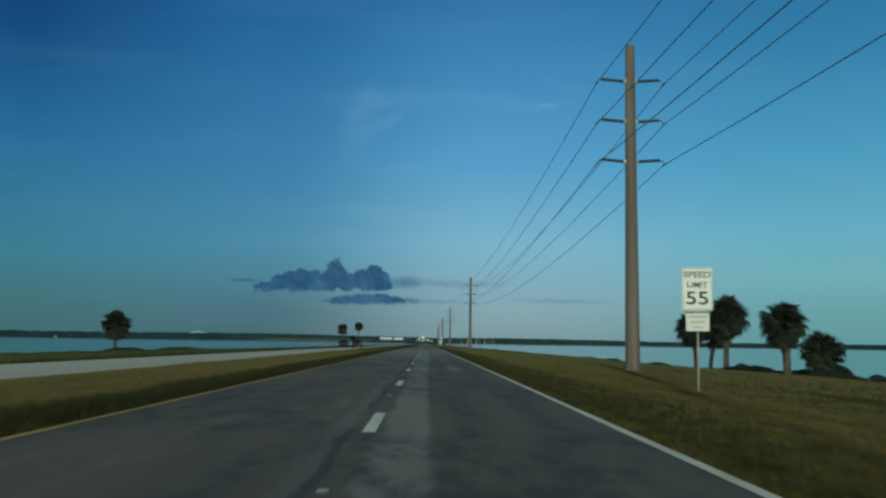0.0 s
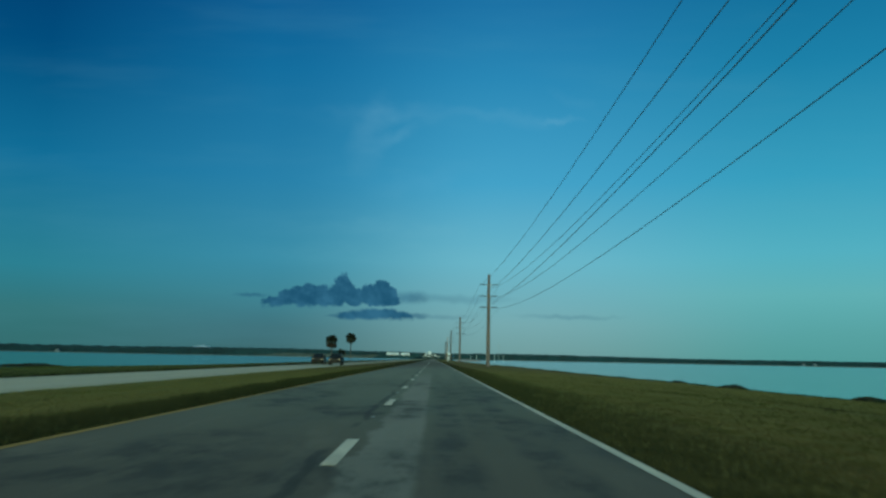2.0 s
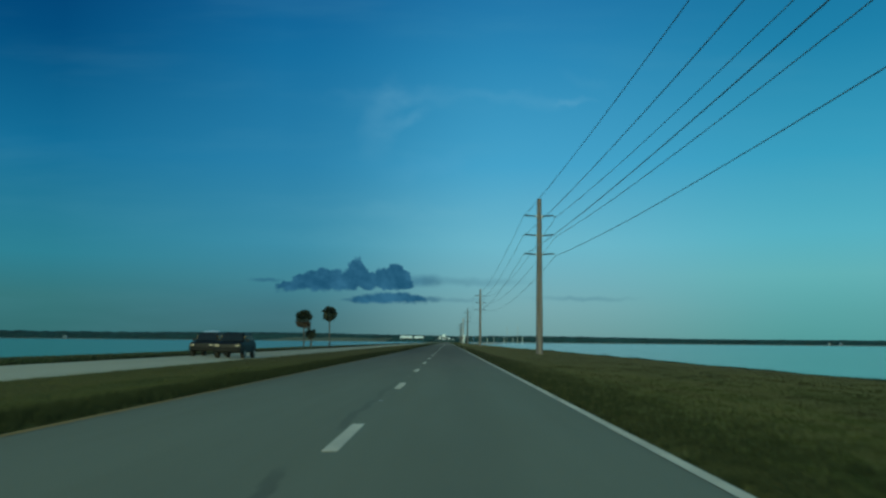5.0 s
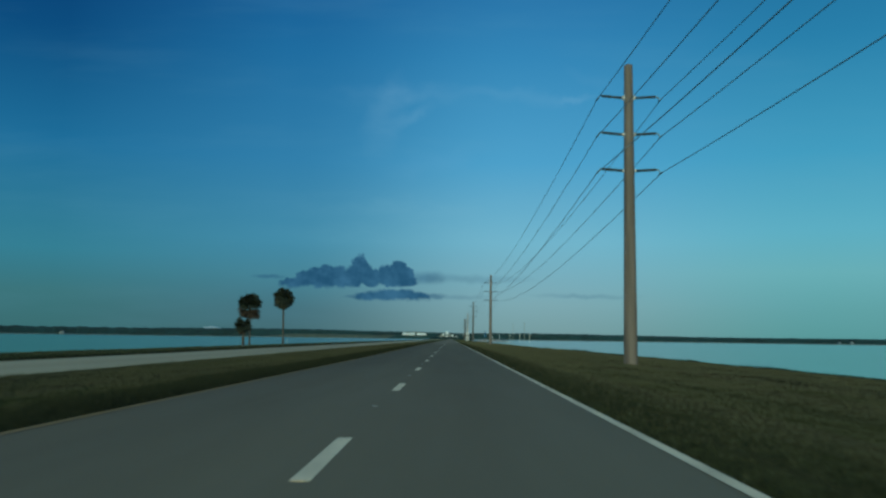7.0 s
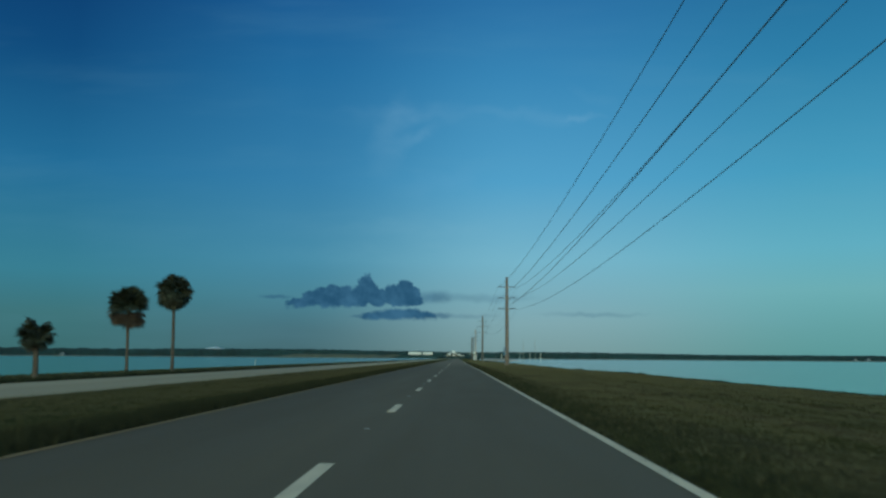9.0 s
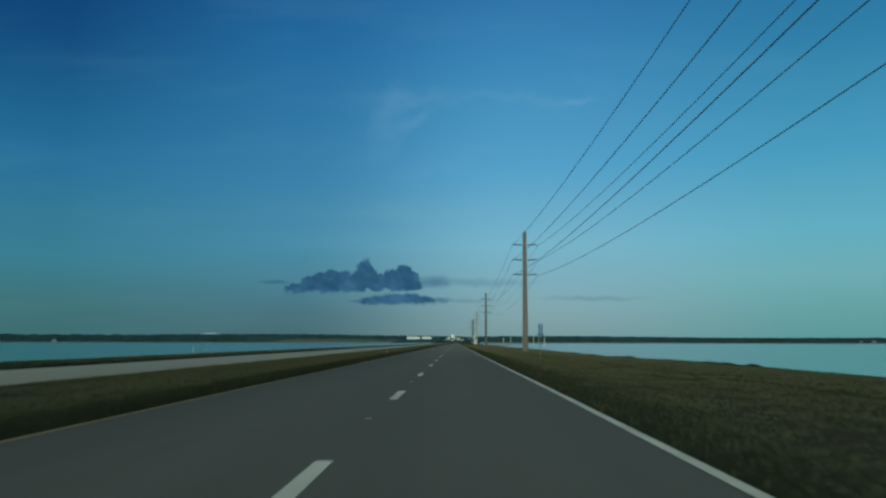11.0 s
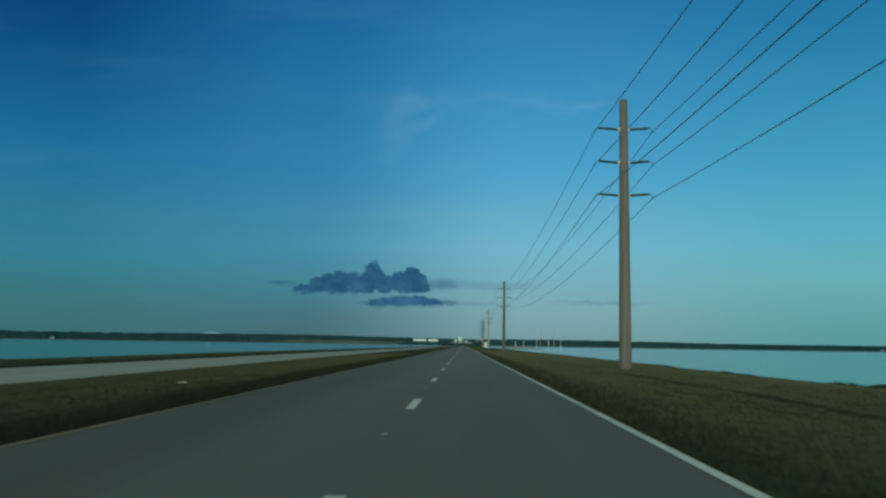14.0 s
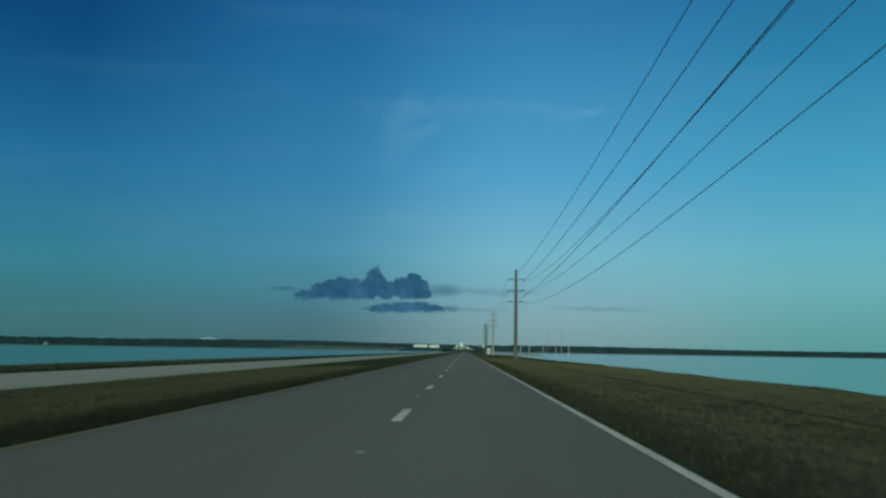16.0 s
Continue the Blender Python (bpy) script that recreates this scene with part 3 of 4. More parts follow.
def strayed(x, y):
    """How far the ground's profile is shifted sideways at x, to follow the painted edges."""
    if x < 0:
        return (yellow_x(y) + 4.08) * min(1.0, max(0.0, (x + 12.0) / 7.0))
    return (white_x(y) - 3.44) * min(1.0, max(0.0, (9.0 - x) / 4.8))


def bank(y):
    """How far the eastern bank reaches, as a factor."""
    f = np.interp(y, [-100, 62, 76, 100, 130, 215, 330, 372, 400, 480, 900, 3000], [1.14, 1.14, 1.0, 0.94, 0.93, 0.885, 0.91, 0.92, 0.72, 0.775, 0.95, 1.0])
    return float(f) + 0.05 * noise.noise((0.0, y * 0.045, 3.0)) + 0.025 * noise.noise((0.0, y * 0.2, 7.0))


def west_bank(y):
    f = float(np.interp(y, [-200, 60, 116, 126, 140, 155, 175, 3000], [2.9, 2.9, 2.8, 2.4, 1.6, 1.18, 1.0, 1.0]))
    return f + 0.06 * noise.noise((4.0, y * 0.03, 1.0)) + 0.03 * noise.noise((4.0, y * 0.17, 5.0))


def ground_z(x, y):
    q = x - strayed(x, y)
    if x > 12:
        q = 12 + (x - 12) / bank(y)
    elif x < -25:
        q = -25 + (x + 25) / west_bank(y)
    z = float(np.interp(q, PX, PZ))
    if x > 4.2 or x < -19.9 or -12.0 < x < -4.8:
        z += 0.05 * noise.noise((x * 0.35, y * 0.12, 0.0)) + 0.02 * noise.noise((x * 1.3, y * 0.9, 2.0))
    return z


xs = sorted(set(list(np.arange(-70, -48, 4.0)) + list(np.arange(-48, -20.5, 1.25)) + [-20.2, -19.5, -12.7, -12.2] + list(np.arange(-11.6, -4.9, 0.8)) + [-4.75, -4.5, -4.25, 3.58, 3.82, 4.4]
                + list(np.arange(5, 12, 1.0)) + list(np.arange(12, 40, 1.2)) + [42, 50]))
ys = list(np.arange(-160, -30, 6.0)) + list(np.arange(-30, 460, 1.5)) + list(np.arange(460, 800, 6.0)) + list(np.arange(800, 3000, 25.0)) + [3000.0]
verts = [(x + strayed(x, y), y, ground_z(x + strayed(x, y), y)) for y in ys for x in xs]
nx = len(xs)
faces = [(j * nx + i, j * nx + i + 1, (j + 1) * nx + i + 1, (j + 1) * nx + i) for j in range(len(ys) - 1) for i in range(nx - 1)]
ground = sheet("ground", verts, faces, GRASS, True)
tagged(ground, "mown olive and brown grass verges of a low causeway", "ground", kind="structure")

water = sheet("water", [(-4900, -1500, -1.25), (4900, -1500, -1.25), (4900, 4900, -1.25), (-4900, 4900, -1.25)], [(0, 1, 2, 3)], WATER)
tagged(water, "calm pale blue lagoon water beside the causeway", "water", kind="structure")


# ---- roads ----
def road_strip(name, x0, x1, z, crown, material, label, wander=False):
    cols = [x0, x0 + 0.15, (x0 * 3 + x1) / 4, (x0 + x1) / 2, (x0 + 3 * x1) / 4, x1 - 0.15, x1]
    share = (1, 1, 0.3, 0, 0.3, 1, 1)
    rise = [-0.05, 0.0, crown * 0.7, crown, crown * 0.7, 0.0, -0.05]
    rows = list(np.arange(-160, 600, 10.0)) + list(np.arange(600, ROAD_END + 1, 50.0))
    v = [(c + (strayed(c, y) * q if wander else 0), y, z + r) for y in rows for c, r, q in zip(cols, rise, share)]
    k = len(cols)
    f = [(j * k + i, j * k + i + 1, (j + 1) * k + i + 1, (j + 1) * k + i) for j in range(len(rows) - 1) for i in range(k - 1)]
    return tagged(sheet(name, v, f, material, True), label, "road", kind="structure")


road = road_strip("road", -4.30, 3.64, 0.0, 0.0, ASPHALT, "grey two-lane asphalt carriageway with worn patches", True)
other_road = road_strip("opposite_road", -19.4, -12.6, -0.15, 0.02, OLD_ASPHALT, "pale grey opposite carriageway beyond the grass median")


def line(name, x, width, z, material, parent, label, y0=-160, y1=ROAD_END):
    stations = list(np.arange(y0, 460, 5.0)) + list(np.linspace(460, y1, 30))
    v, f = [], []
    for y in stations:
        c = x(y)
        v += [(c - width / 2, y, z), (c + width / 2, y, z)]
    f = [(2 * i, 2 * i + 1, 2 * i + 3, 2 * i + 2) for i in range(len(stations) - 1)]
    ob = sheet(name, v, f, material)
    ob.parent = parent
    return tagged(ob, label)


line("edge_line", white_x, 0.135, 0.006, WHITE_LINE, road, "white painted edge line")
line("edge_line", yellow_x, 0.14, 0.006, YELLOW_LINE, road, "faded yellow painted edge line")

bm = bmesh.new()
box(bm, -0.085, 0.0, 0.0, 0.085, 3.048, 0.003)
dash = part("lane_dash", bm, WHITE_LINE, road)
dash.location = (0, -3 * DASH, 0.001)
for k in range(-2, 130):
    shared("lane_dash", dash.data, road, pose(rng.uniform(-0.01, 0.01), k * DASH, 0.001))
bm = bmesh.new()
v = [bm.verts.new(p) for p in ((-0.045, -0.05, 0), (0.045, -0.05, 0), (0.045, 0.05, 0), (-0.045, 0.05, 0), (-0.04, -0.02, 0.014), (0.04, -0.02, 0.014), (0.04, 0.02, 0.014), (-0.04, 0.02, 0.014))]
for f in ((4, 5, 6, 7), (0, 1, 5, 4), (1, 2, 6, 5), (2, 3, 7, 6), (3, 0, 4, 7)):
    bm.faces.new([v[i] for i in f])
stud = part("reflective_marker", bm, REFLECTOR, road)
stud.location = (-0.05, 7.7 - 3 * DASH, 0.001)
for k in range(-2, 70):
    shared("reflective_marker", stud.data, road, pose(-0.05, k * DASH + 7.7, 0.001))


# ---- distant shores ----
def shore_point(a, r=1.0):
    s, c = math.sin(a), math.cos(a)
    return (2150 * s * r, 250 + (3350 if c > 0 else 1400) * c * r)


N = 360
v, f = [], []
for i in range(N):
    a = 2 * math.pi * i / N
    for r, z in ((0.985 + 0.01 * noise.noise((math.sin(a) * 9, math.cos(a) * 9, 0)), -1.6), (1.0, 0.6), (1.12, 2.0), (1.25, 1.0)):
        x, y = shore_point(a, r)
        v.append((x, y, z))
for i in range(N):
    j = (i + 1) % N
    for k in range(3):
        f.append((i * 4 + k, j * 4 + k, j * 4 + k + 1, i * 4 + k + 1))
far_shore = tagged(sheet("far_shore", v, f, FAR_LAND), "low far shore on the horizon across the water", "shore", kind="structure")

def belt_height(a):
    """Height of the far wood as seen all round, in metres."""
    a = (a + math.pi) % (2 * math.pi) - math.pi
    dist = math.hypot(*shore_point(a)) if abs(a) < 1.6 else 1600
    look_up = float(np.interp(a, [-1.6, -0.55, -0.40, -0.28, -0.2, -0.06, 0.03, 0.12, 0.24, 0.45, 1.6], [0.0070, 0.0070, 0.0080, 0.0083, 0.0077, 0.0068, 0.006, 0.0068, 0.0066, 0.0050, 0.005]))
    return look_up * dist + 1.2


tv, tf = [], []
STEPS = 4200
for i in range(STEPS):
    a = 2 * math.pi * i / STEPS
    h = belt_height(a) * (1 + 0.05 * noise.noise((math.sin(a) * 30, math.cos(a) * 30, 0)) + 0.06 * noise.noise((math.sin(a) * 160, math.cos(a) * 160, 4)) + 0.06 * noise.noise((math.sin(a) * 520, math.cos(a) * 520, 8)))
    if -0.95 < (a + math.pi) % (2 * math.pi) - math.pi < -0.50:
        h *= 1 + 0.10 * noise.noise((math.sin(a) * 90, math.cos(a) * 90, 12))
    for r, z in ((1.002, -1.2), (1.003, h * 0.55), (1.006, h * 0.9), (1.010, h), (1.018, h * 0.85), (1.03, 0.5)):
        r += 0.0012 * noise.noise((math.sin(a) * 260, math.cos(a) * 260, z * 0.2))
        tv.append((*shore_point(a, r), z))
for i in range(STEPS):
    j = (i + 1) % STEPS
    for k in range(5):
        tf.append((i * 6 + k, j * 6 + k, j * 6 + k + 1, i * 6 + k + 1))
hazed_far_trees = sheet("distant_trees", tv, tf, HAZED_TREES, True)
tagged(hazed_far_trees, "dark continuous belt of trees along the far shore", "woods", kind="stuff")

# reed band, its height shaped to fit the camera's view
rv, rf = [], []
REED_STEPS = 700
for i in range(REED_STEPS + 1):
    a = -0.34 + 0.33 * i / REED_STEPS
    h = belt_height(a) * min(1.0, 5 * i / REED_STEPS) * (0.42 + 0.10 * noise.noise((a * 40, 1, 2)) + 0.08 * noise.noise((a * 190, 3, 2)))
    for r, z in ((0.996, -1.3), (0.997, h * 0.6), (0.9985, h), (1.001, h * 0.7), (1.002, -1.2)):
        rv.append((*shore_point(a, r), z))
for i in range(REED_STEPS):
    for k in range(4):
        rf.append((i * 5 + k, (i + 1) * 5 + k, (i + 1) * 5 + k + 1, i * 5 + k + 1))
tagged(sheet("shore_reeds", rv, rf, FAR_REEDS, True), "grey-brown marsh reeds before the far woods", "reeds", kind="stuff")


# ---- power line ----
ARMS = (16.58, 14.22, 11.90)
REACH = 1.98


def build_pole(material, label):
    pole = root("utility_pole", pose(0, 0, 0), label, "utility pole", "poles of the power line")
    bm = bmesh.new()
    tube(bm, [(0, 0, -0.6), (0, 0, 0), (0, 0, 6), (0, 0, 12), (0, 0, 18.6), (0, 0, 18.72), (0, 0, 18.76)], [0.43, 0.425, 0.375, 0.325, 0.272, 0.25, 0.17], 20)
    part("shaft", bm, material, pole, smooth=True)
    for z in ARMS:
        for s in (-1, 1):
            bm = bmesh.new()
            pts = [(s * (0.42 + 1.28 * t), 0, z + 0.02 + 0.10 * t) for t in (i / 20 for i in range(21))]
            tube(bm, pts, [0.102 if i % 2 else 0.070 for i in range(21)], 8)
            ins = part("insulator", bm, DARK_POLYMER, pole, "dark ribbed insulator arm")
            bm = bmesh.new()
            box(bm, s * 0.26 - 0.035, -0.13, z - 0.17, s * 0.26 + 0.035, 0.13, z + 0.19, 0.015)
            tube(bm, [(s * 0.28, 0, z + 0.01), (s * 0.43, 0, z + 0.02)], 0.11, 10)
            part("mounting_flange", bm, FLANGE, ins, "pale metal mounting flange")
            bm = bmesh.new()
            tube(bm, [(s * 1.70, 0, z + 0.12), (s * 1.80, 0, z + 0.13), (s * 1.92, 0, z - 0.02), (s * REACH, 0, z - 0.10)], [0.045, 0.045, 0.035, 0.03], 7)
            box(bm, s * REACH - 0.045, -0.26, z - 0.15, s * REACH + 0.045, 0.26, z - 0.06, 0.02)
            part("clamp", bm, CABLE, ins, "dark cable clamp")
    return pole


POLES = [(12.4, -140.0, -0.25, 1.0), (12.52, 38.4, -0.39, 1.028), (12.22, 217.2, -0.15, 0.996), (11.80, 396.6, -0.24, 0.985), (11.66, 572.0, -0.25, 0.98),
         (12.5, 750.0, -0.25, 0.98), (13.1, 928.0, -0.25, 0.98)]
tan_pole = build_pole(CONCRETE, "tall tapered tan concrete power pole with six dark insulators")
tan_pole.matrix_basis = pose(*POLES[0][:3])
for x, y, z, tall in POLES[1:4]:
    twin = copy_thing(tan_pole, pose(x, y, z, 0, 0, rng.uniform(-2, 2)))
    twin.scale = (1, 1, tall)
grey_pole = build_pole(GREY_CONCRETE, "tall dark grey power pole farther down the causeway")
grey_pole.matrix_basis = pose(*POLES[4][:3])
copy_thing(grey_pole, pose(*POLES[6][:3]))
copy_thing(grey_pole, pose(14.3, 931.0, -0.25))
pale_pole = build_pole(PALE_POLE, "tall pale power pole between two darker ones")
pale_pole.matrix_basis = pose(*POLES[5][:3])

for z in ARMS:
    for s in (-1, 1):
        pts = []
        for (x0, y0, z0, k0), (x1, y1, z1, k1) in zip(POLES, POLES[1:]):
            for i in range(28):
                t = i / 28
                a, b = z0 + (z - 0.11) * k0, z1 + (z - 0.11) * k1
                pts.append((x0 + (x1 - x0) * t + s * REACH, y0 + (y1 - y0) * t, a + (b - a) * t - 2.2 * 4 * t * (1 - t)))
        bm = bmesh.new()
        tube(bm, pts, 0.024, 6)
        wire = as_object("power_cable", bm, CABLE, smooth=True)
        tagged(wire, "thin dark power cable sagging between the poles", "cable", "cables of the power line")


# ---- signs ----
def sign_plate(name, parent, x0, x1, z0, z1, y, material, label, corner=0.04):
    bm = bmesh.new()
    ring = []
    for cx, cz, a0 in ((x1 - corner, z1 - corner, 0), (x0 + corner, z1 - corner, 90), (x0 + corner, z0 + corner, 180), (x1 - corner, z0 + corner, 270)):
        for k in range(5):
            a = radians(a0 + 22.5 * k)
            ring.append((cx + corner * math.cos(a), cz + corner * math.sin(a)))
    a = [bm.verts.new((p, y, q)) for p, q in ring]
    b = [bm.verts.new((p, y + 0.006, q)) for p, q in ring]
    bm.faces.new(a)
    bm.faces.new(b[::-1])
    for i in range(len(ring)):
        j = (i + 1) % len(ring)
        bm.faces.new((a[j], a[i], b[i], b[j]))
    bmesh.ops.recalc_face_normals(bm, faces=bm.faces)
    return part(name, bm, material, parent, label)


def lettering(text, parent, x, z, size, y, material, wide=1.0, bold=0.0):
    cu = bpy.data.curves.new("lettering", "FONT")
    cu.body, cu.size, cu.align_x, cu.align_y, cu.extrude, cu.offset = text, size, "CENTER", "CENTER", 0.001, bold
    ob = new("lettering", cu)
    ob.matrix_basis = pose(x, y, z, 90, 0, 0) @ Matrix.Diagonal((wide, 1, 1, 1))
    bpy.context.view_layer.update()
    me = bpy.data.meshes.new_from_object(ob.evaluated_get(bpy.context.evaluated_depsgraph_get()))
    bpy.data.objects.remove(ob)
    me.transform(pose(x, y, z, 90, 0, 0) @ Matrix.Diagonal((wide, 1, 1, 1)))
    me.materials.clear()
    me.materials.append(material)
    ob = new("lettering", me)
    ob.parent = parent
    return ob


def bars(parent, rows, y, material):
    """Writing too small to read, as plain bars: x0, x1, z and height."""
    for x0, x1, z, h in rows:
        bm = bmesh.new()
        box(bm, x0, y - 0.002, z - h / 2, x1, y, z + h / 2)
        part("text_bar", bm, material, parent)


def post_mesh(height, lean=0.0, w=0.032):
    bm = bmesh.new()
    pts = [(-w, -0.02), (-w * 0.5, -0.02), (-w * 0.4, 0.02), (w * 0.4, 0.02), (w * 0.5, -0.02), (w, -0.02), (w, -0.012), (w * 0.6, -0.012), (w * 0.5, 0.028), (-w * 0.5, 0.028), (-w * 0.6, -0.012), (-w, -0.012)]
    lo = [bm.verts.new((p, q, -0.4)) for p, q in pts]
    hi = [bm.verts.new((p + lean, q, height)) for p, q in pts]
    for i in range(len(pts)):
        j = (i + 1) % len(pts)
        bm.faces.new((lo[i], lo[j], hi[j], hi[i]))
    bm.faces.new(hi)
    bmesh.ops.recalc_face_normals(bm, faces=bm.faces)
    return bm


speed_sign = root("speed_sign", pose(8.87, 14.7, -0.25, 0, 0, -3), "white speed limit sign with black lettering on a steel post", "road sign")
part("post", post_mesh(3.55, 0.0, 0.025), STEEL, speed_sign, "thin galvanised steel post")
plate = sign_plate("plate", speed_sign, -0.455, 0.455, 2.50, 3.78, -0.03, SIGN_WHITE, "white rectangular plate")
lettering("SPEED", plate, 0, 3.56, 0.255, -0.0345, SIGN_BLACK, 1.18, 0.004)
lettering("LIMIT", plate, 0, 3.25, 0.255, -0.0345, SIGN_BLACK, 1.05, 0.003)
lettering("55", plate, 0, 2.84, 0.55, -0.0345, SIGN_BLACK, 1.32, 0.008)
for x0, x1, z0, z1 in ((-0.435, 0.435, 3.745, 3.757), (-0.435, 0.435, 2.523, 2.535), (-0.435, -0.423, 2.535, 3.745), (0.423, 0.435, 2.535, 3.745)):
    bm = bmesh.new()
    box(bm, x0, -0.0335, z0, x1, -0.0305, z1)
    part("border", bm, SIGN_BLACK, plate)
small = sign_plate("lower_plate", speed_sign, -0.35, 0.35, 1.87, 2.40, -0.03, SIGN_WHITE, "small white plate with a few short lines", 0.03)
bars(small, [(-0.27, 0.27, 2.30, 0.045), (-0.2, 0.2, 2.14, 0.04), (-0.14, 0.14, 1.99, 0.035)], -0.0315, SIGN_GREY)
bm = bmesh.new()
box(bm, -0.4, -0.02, 2.43, 0.4, 0.0, 2.475)
part("bracket", bm, STEEL, speed_sign)

route_sign = root("route_sign", pose(7.73, 330.3, -0.17, 0, 0.8, -4), "blue rectangular and round signs on one thin steel post", "road sign")
part("post", post_mesh(2.79, 0.0, 0.021), DARK_STEEL, route_sign, "thin galvanised steel post")
upper = sign_plate("upper_plate", route_sign, -0.165, 0.165, 2.24, 2.74, -0.03, SIGN_BLUE, "blue rectangular plate with a white mark")
bm = bmesh.new()
tube(bm, [(0, -0.033, 2.31), (0, -0.033, 2.52), (0, -0.033, 2.62), (0, -0.033, 2.67)], [0.012, 0.02, 0.036, 0.012], 4)
for q in bm.verts:
    q.co.y = -0.033 + (q.co.y + 0.033) * 0.03
part("white_mark", bm, SIGN_WHITE, upper)
bm = bmesh.new()
ring = [(0.255 * math.cos(radians(9 * k)), 0.06 + 0.255 * math.sin(radians(9 * k))) for k in range(40)]
a = [bm.verts.new((p, -0.03, 1.79 + q)) for p, q in ring]
b = [bm.verts.new((p, -0.024, 1.79 + q)) for p, q in ring]
bm.faces.new(a)
bm.faces.new(b[::-1])
for i in range(40):
    bm.faces.new((a[(i + 1) % 40], a[i], b[i], b[(i + 1) % 40]))
bmesh.ops.recalc_face_normals(bm, faces=bm.faces)
disc = part("round_plate", bm, SIGN_BLUE, route_sign, "round blue plate with a pale emblem")
bm = bmesh.new()
for tri in (((-0.05, 1.98), (0.05, 1.98), (0, 2.07)), ((-0.02, 1.90), (0.02, 1.90), (0.02, 1.985)), ((-0.02, 1.90), (0.02, 1.985), (-0.02, 1.985))):
    bm.faces.new([bm.verts.new((p, -0.0325, q)) for p, q in tri])
part("white_arrow", bm, SIGN_WHITE, disc)
bars(disc, [(-0.21, 0.21, 1.84, 0.05), (-0.16, 0.16, 1.75, 0.045)], -0.031, SIGN_PALE)
bars(disc, [(-0.05, 0.05, 1.645, 0.04)], -0.031, SIGN_WHITE)
bm = bmesh.new()
box(bm, -0.04, -0.03, 2.76, 0.04, 0.02, 2.80, 0.01)
part("bracket", bm, DARK_STEEL, route_sign)
# the round plate is a little smaller than first laid out, and higher
fit_round = Matrix.Translation((0, 0, 1.97)) @ Matrix.Diagonal((0.843, 1, 0.843, 1)) @ Matrix.Translation((0, 0, -1.85))
for ob in [disc, *disc.children]:
    ob.data.transform(fit_round)



# ---- palms and shrubs ----
def frond_mesh(name, material, seed, droop):
    """A fan leaf that points along +x from its root: a stalk and a pleated fan of narrow blades."""
    r = random.Random(seed)
    vs, fs = [], []
    vs += [(0, -0.016, 0), (0, 0.016, 0), (0.58, 0.01, 0.04), (0.58, -0.01, 0.04)]
    fs.append((0, 1, 2, 3))
    blades = 25
    for i in range(blades):
        a = radians(-150 + 300 * i / (blades - 1))
        length = (0.42 - 0.05 * abs(a) / 2.6) * r.uniform(0.85, 1.06)
        w = 0.026
        c, s = math.cos(a), math.sin(a)
        fold = 0.015 if i % 2 else -0.015
        b = len(vs)
        mid, tip = length * 0.6, length
        drop = -droop * (0.6 + 0.6 * r.random())
        vs += [(0.56, 0, 0.04), (0.56 + c * mid - s * w, s * mid + c * w, 0.04 + fold + drop * 0.3), (0.56 + c * mid + s * w, s * mid - c * w, 0.04 - fold + drop * 0.3),
               (0.56 + c * tip * 0.93, s * tip * 0.93, 0.04 + drop)]
        fs += [(b, b + 2, b + 1), (b + 1, b + 2, b + 3)]
    me = bpy.data.meshes.new(name)
    me.from_pydata(vs, [], fs)
    me.update()
    me.materials.append(material)
    return me


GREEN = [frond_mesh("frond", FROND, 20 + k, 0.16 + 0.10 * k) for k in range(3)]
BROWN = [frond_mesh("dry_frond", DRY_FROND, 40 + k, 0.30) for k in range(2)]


def palm(x, y, z, top, radius, squash, green, dry, lean, girth, label, seed, low=-40, boots=0.0, tier=None, sink=0.0, high=85, bark=None):
    """A cabbage palm: trunk, then fan leaves over a ball. top: height of the crown's middle over the foot."""
    r = random.Random(seed)
    tree = root("palm_tree", pose(x, y, z), label, "palm tree", "palms of the causeway")
    bm = bmesh.new()
    n = 22
    pts, rad = [], []
    for i in range(n):
        t = i / (n - 1)
        pts.append((lean[0] * t * t, lean[1] * t * t, -0.3 + (top + 0.3) * t))
        rad.append(girth * (1.25 - 0.55 * min(1, t * 6) * 0.4 - 0.15 * t + boots * (0.5 if t > 0.45 else 0.0)) * (1 + 0.07 * (i % 2)) * r.uniform(0.95, 1.05))
    tube(bm, pts, rad, 12)
    part("trunk", bm, bark or BARK, tree, "rough grey-brown trunk", smooth=True)
    head = Vector((lean[0], lean[1], top))

    def leaf(pool, name, elev, az, size, lower=0.0):
        m = Matrix.Translation(head + Vector((0, 0, r.uniform(-0.1, 0.1) * radius - lower))) @ pose(0, 0, 0, 0, 0, az) @ pose(0, 0, 0, 0, -elev, 0) @ pose(0, 0, 0, r.uniform(-40, 40), 0, 0)
        shared(name, r.choice(pool), tree, m @ Matrix.Diagonal((size, size, size * squash, 1)))

    for i in range(green):
        t = (i + 0.5) / green
        elev = high - (high - low) * (t ** 0.9) + r.uniform(-8, 8)
        leaf(GREEN, "frond", elev, 137.5 * i + r.uniform(-20, 20), radius * r.uniform(0.86, 1.08))
    for i in range(dry):
        lo, hi = tier or (-80, -45)
        leaf(BROWN, "dry_frond", r.uniform(lo, hi), 137.5 * i + r.uniform(-25, 25), radius * r.uniform(0.7, 0.95), sink)
    return tree


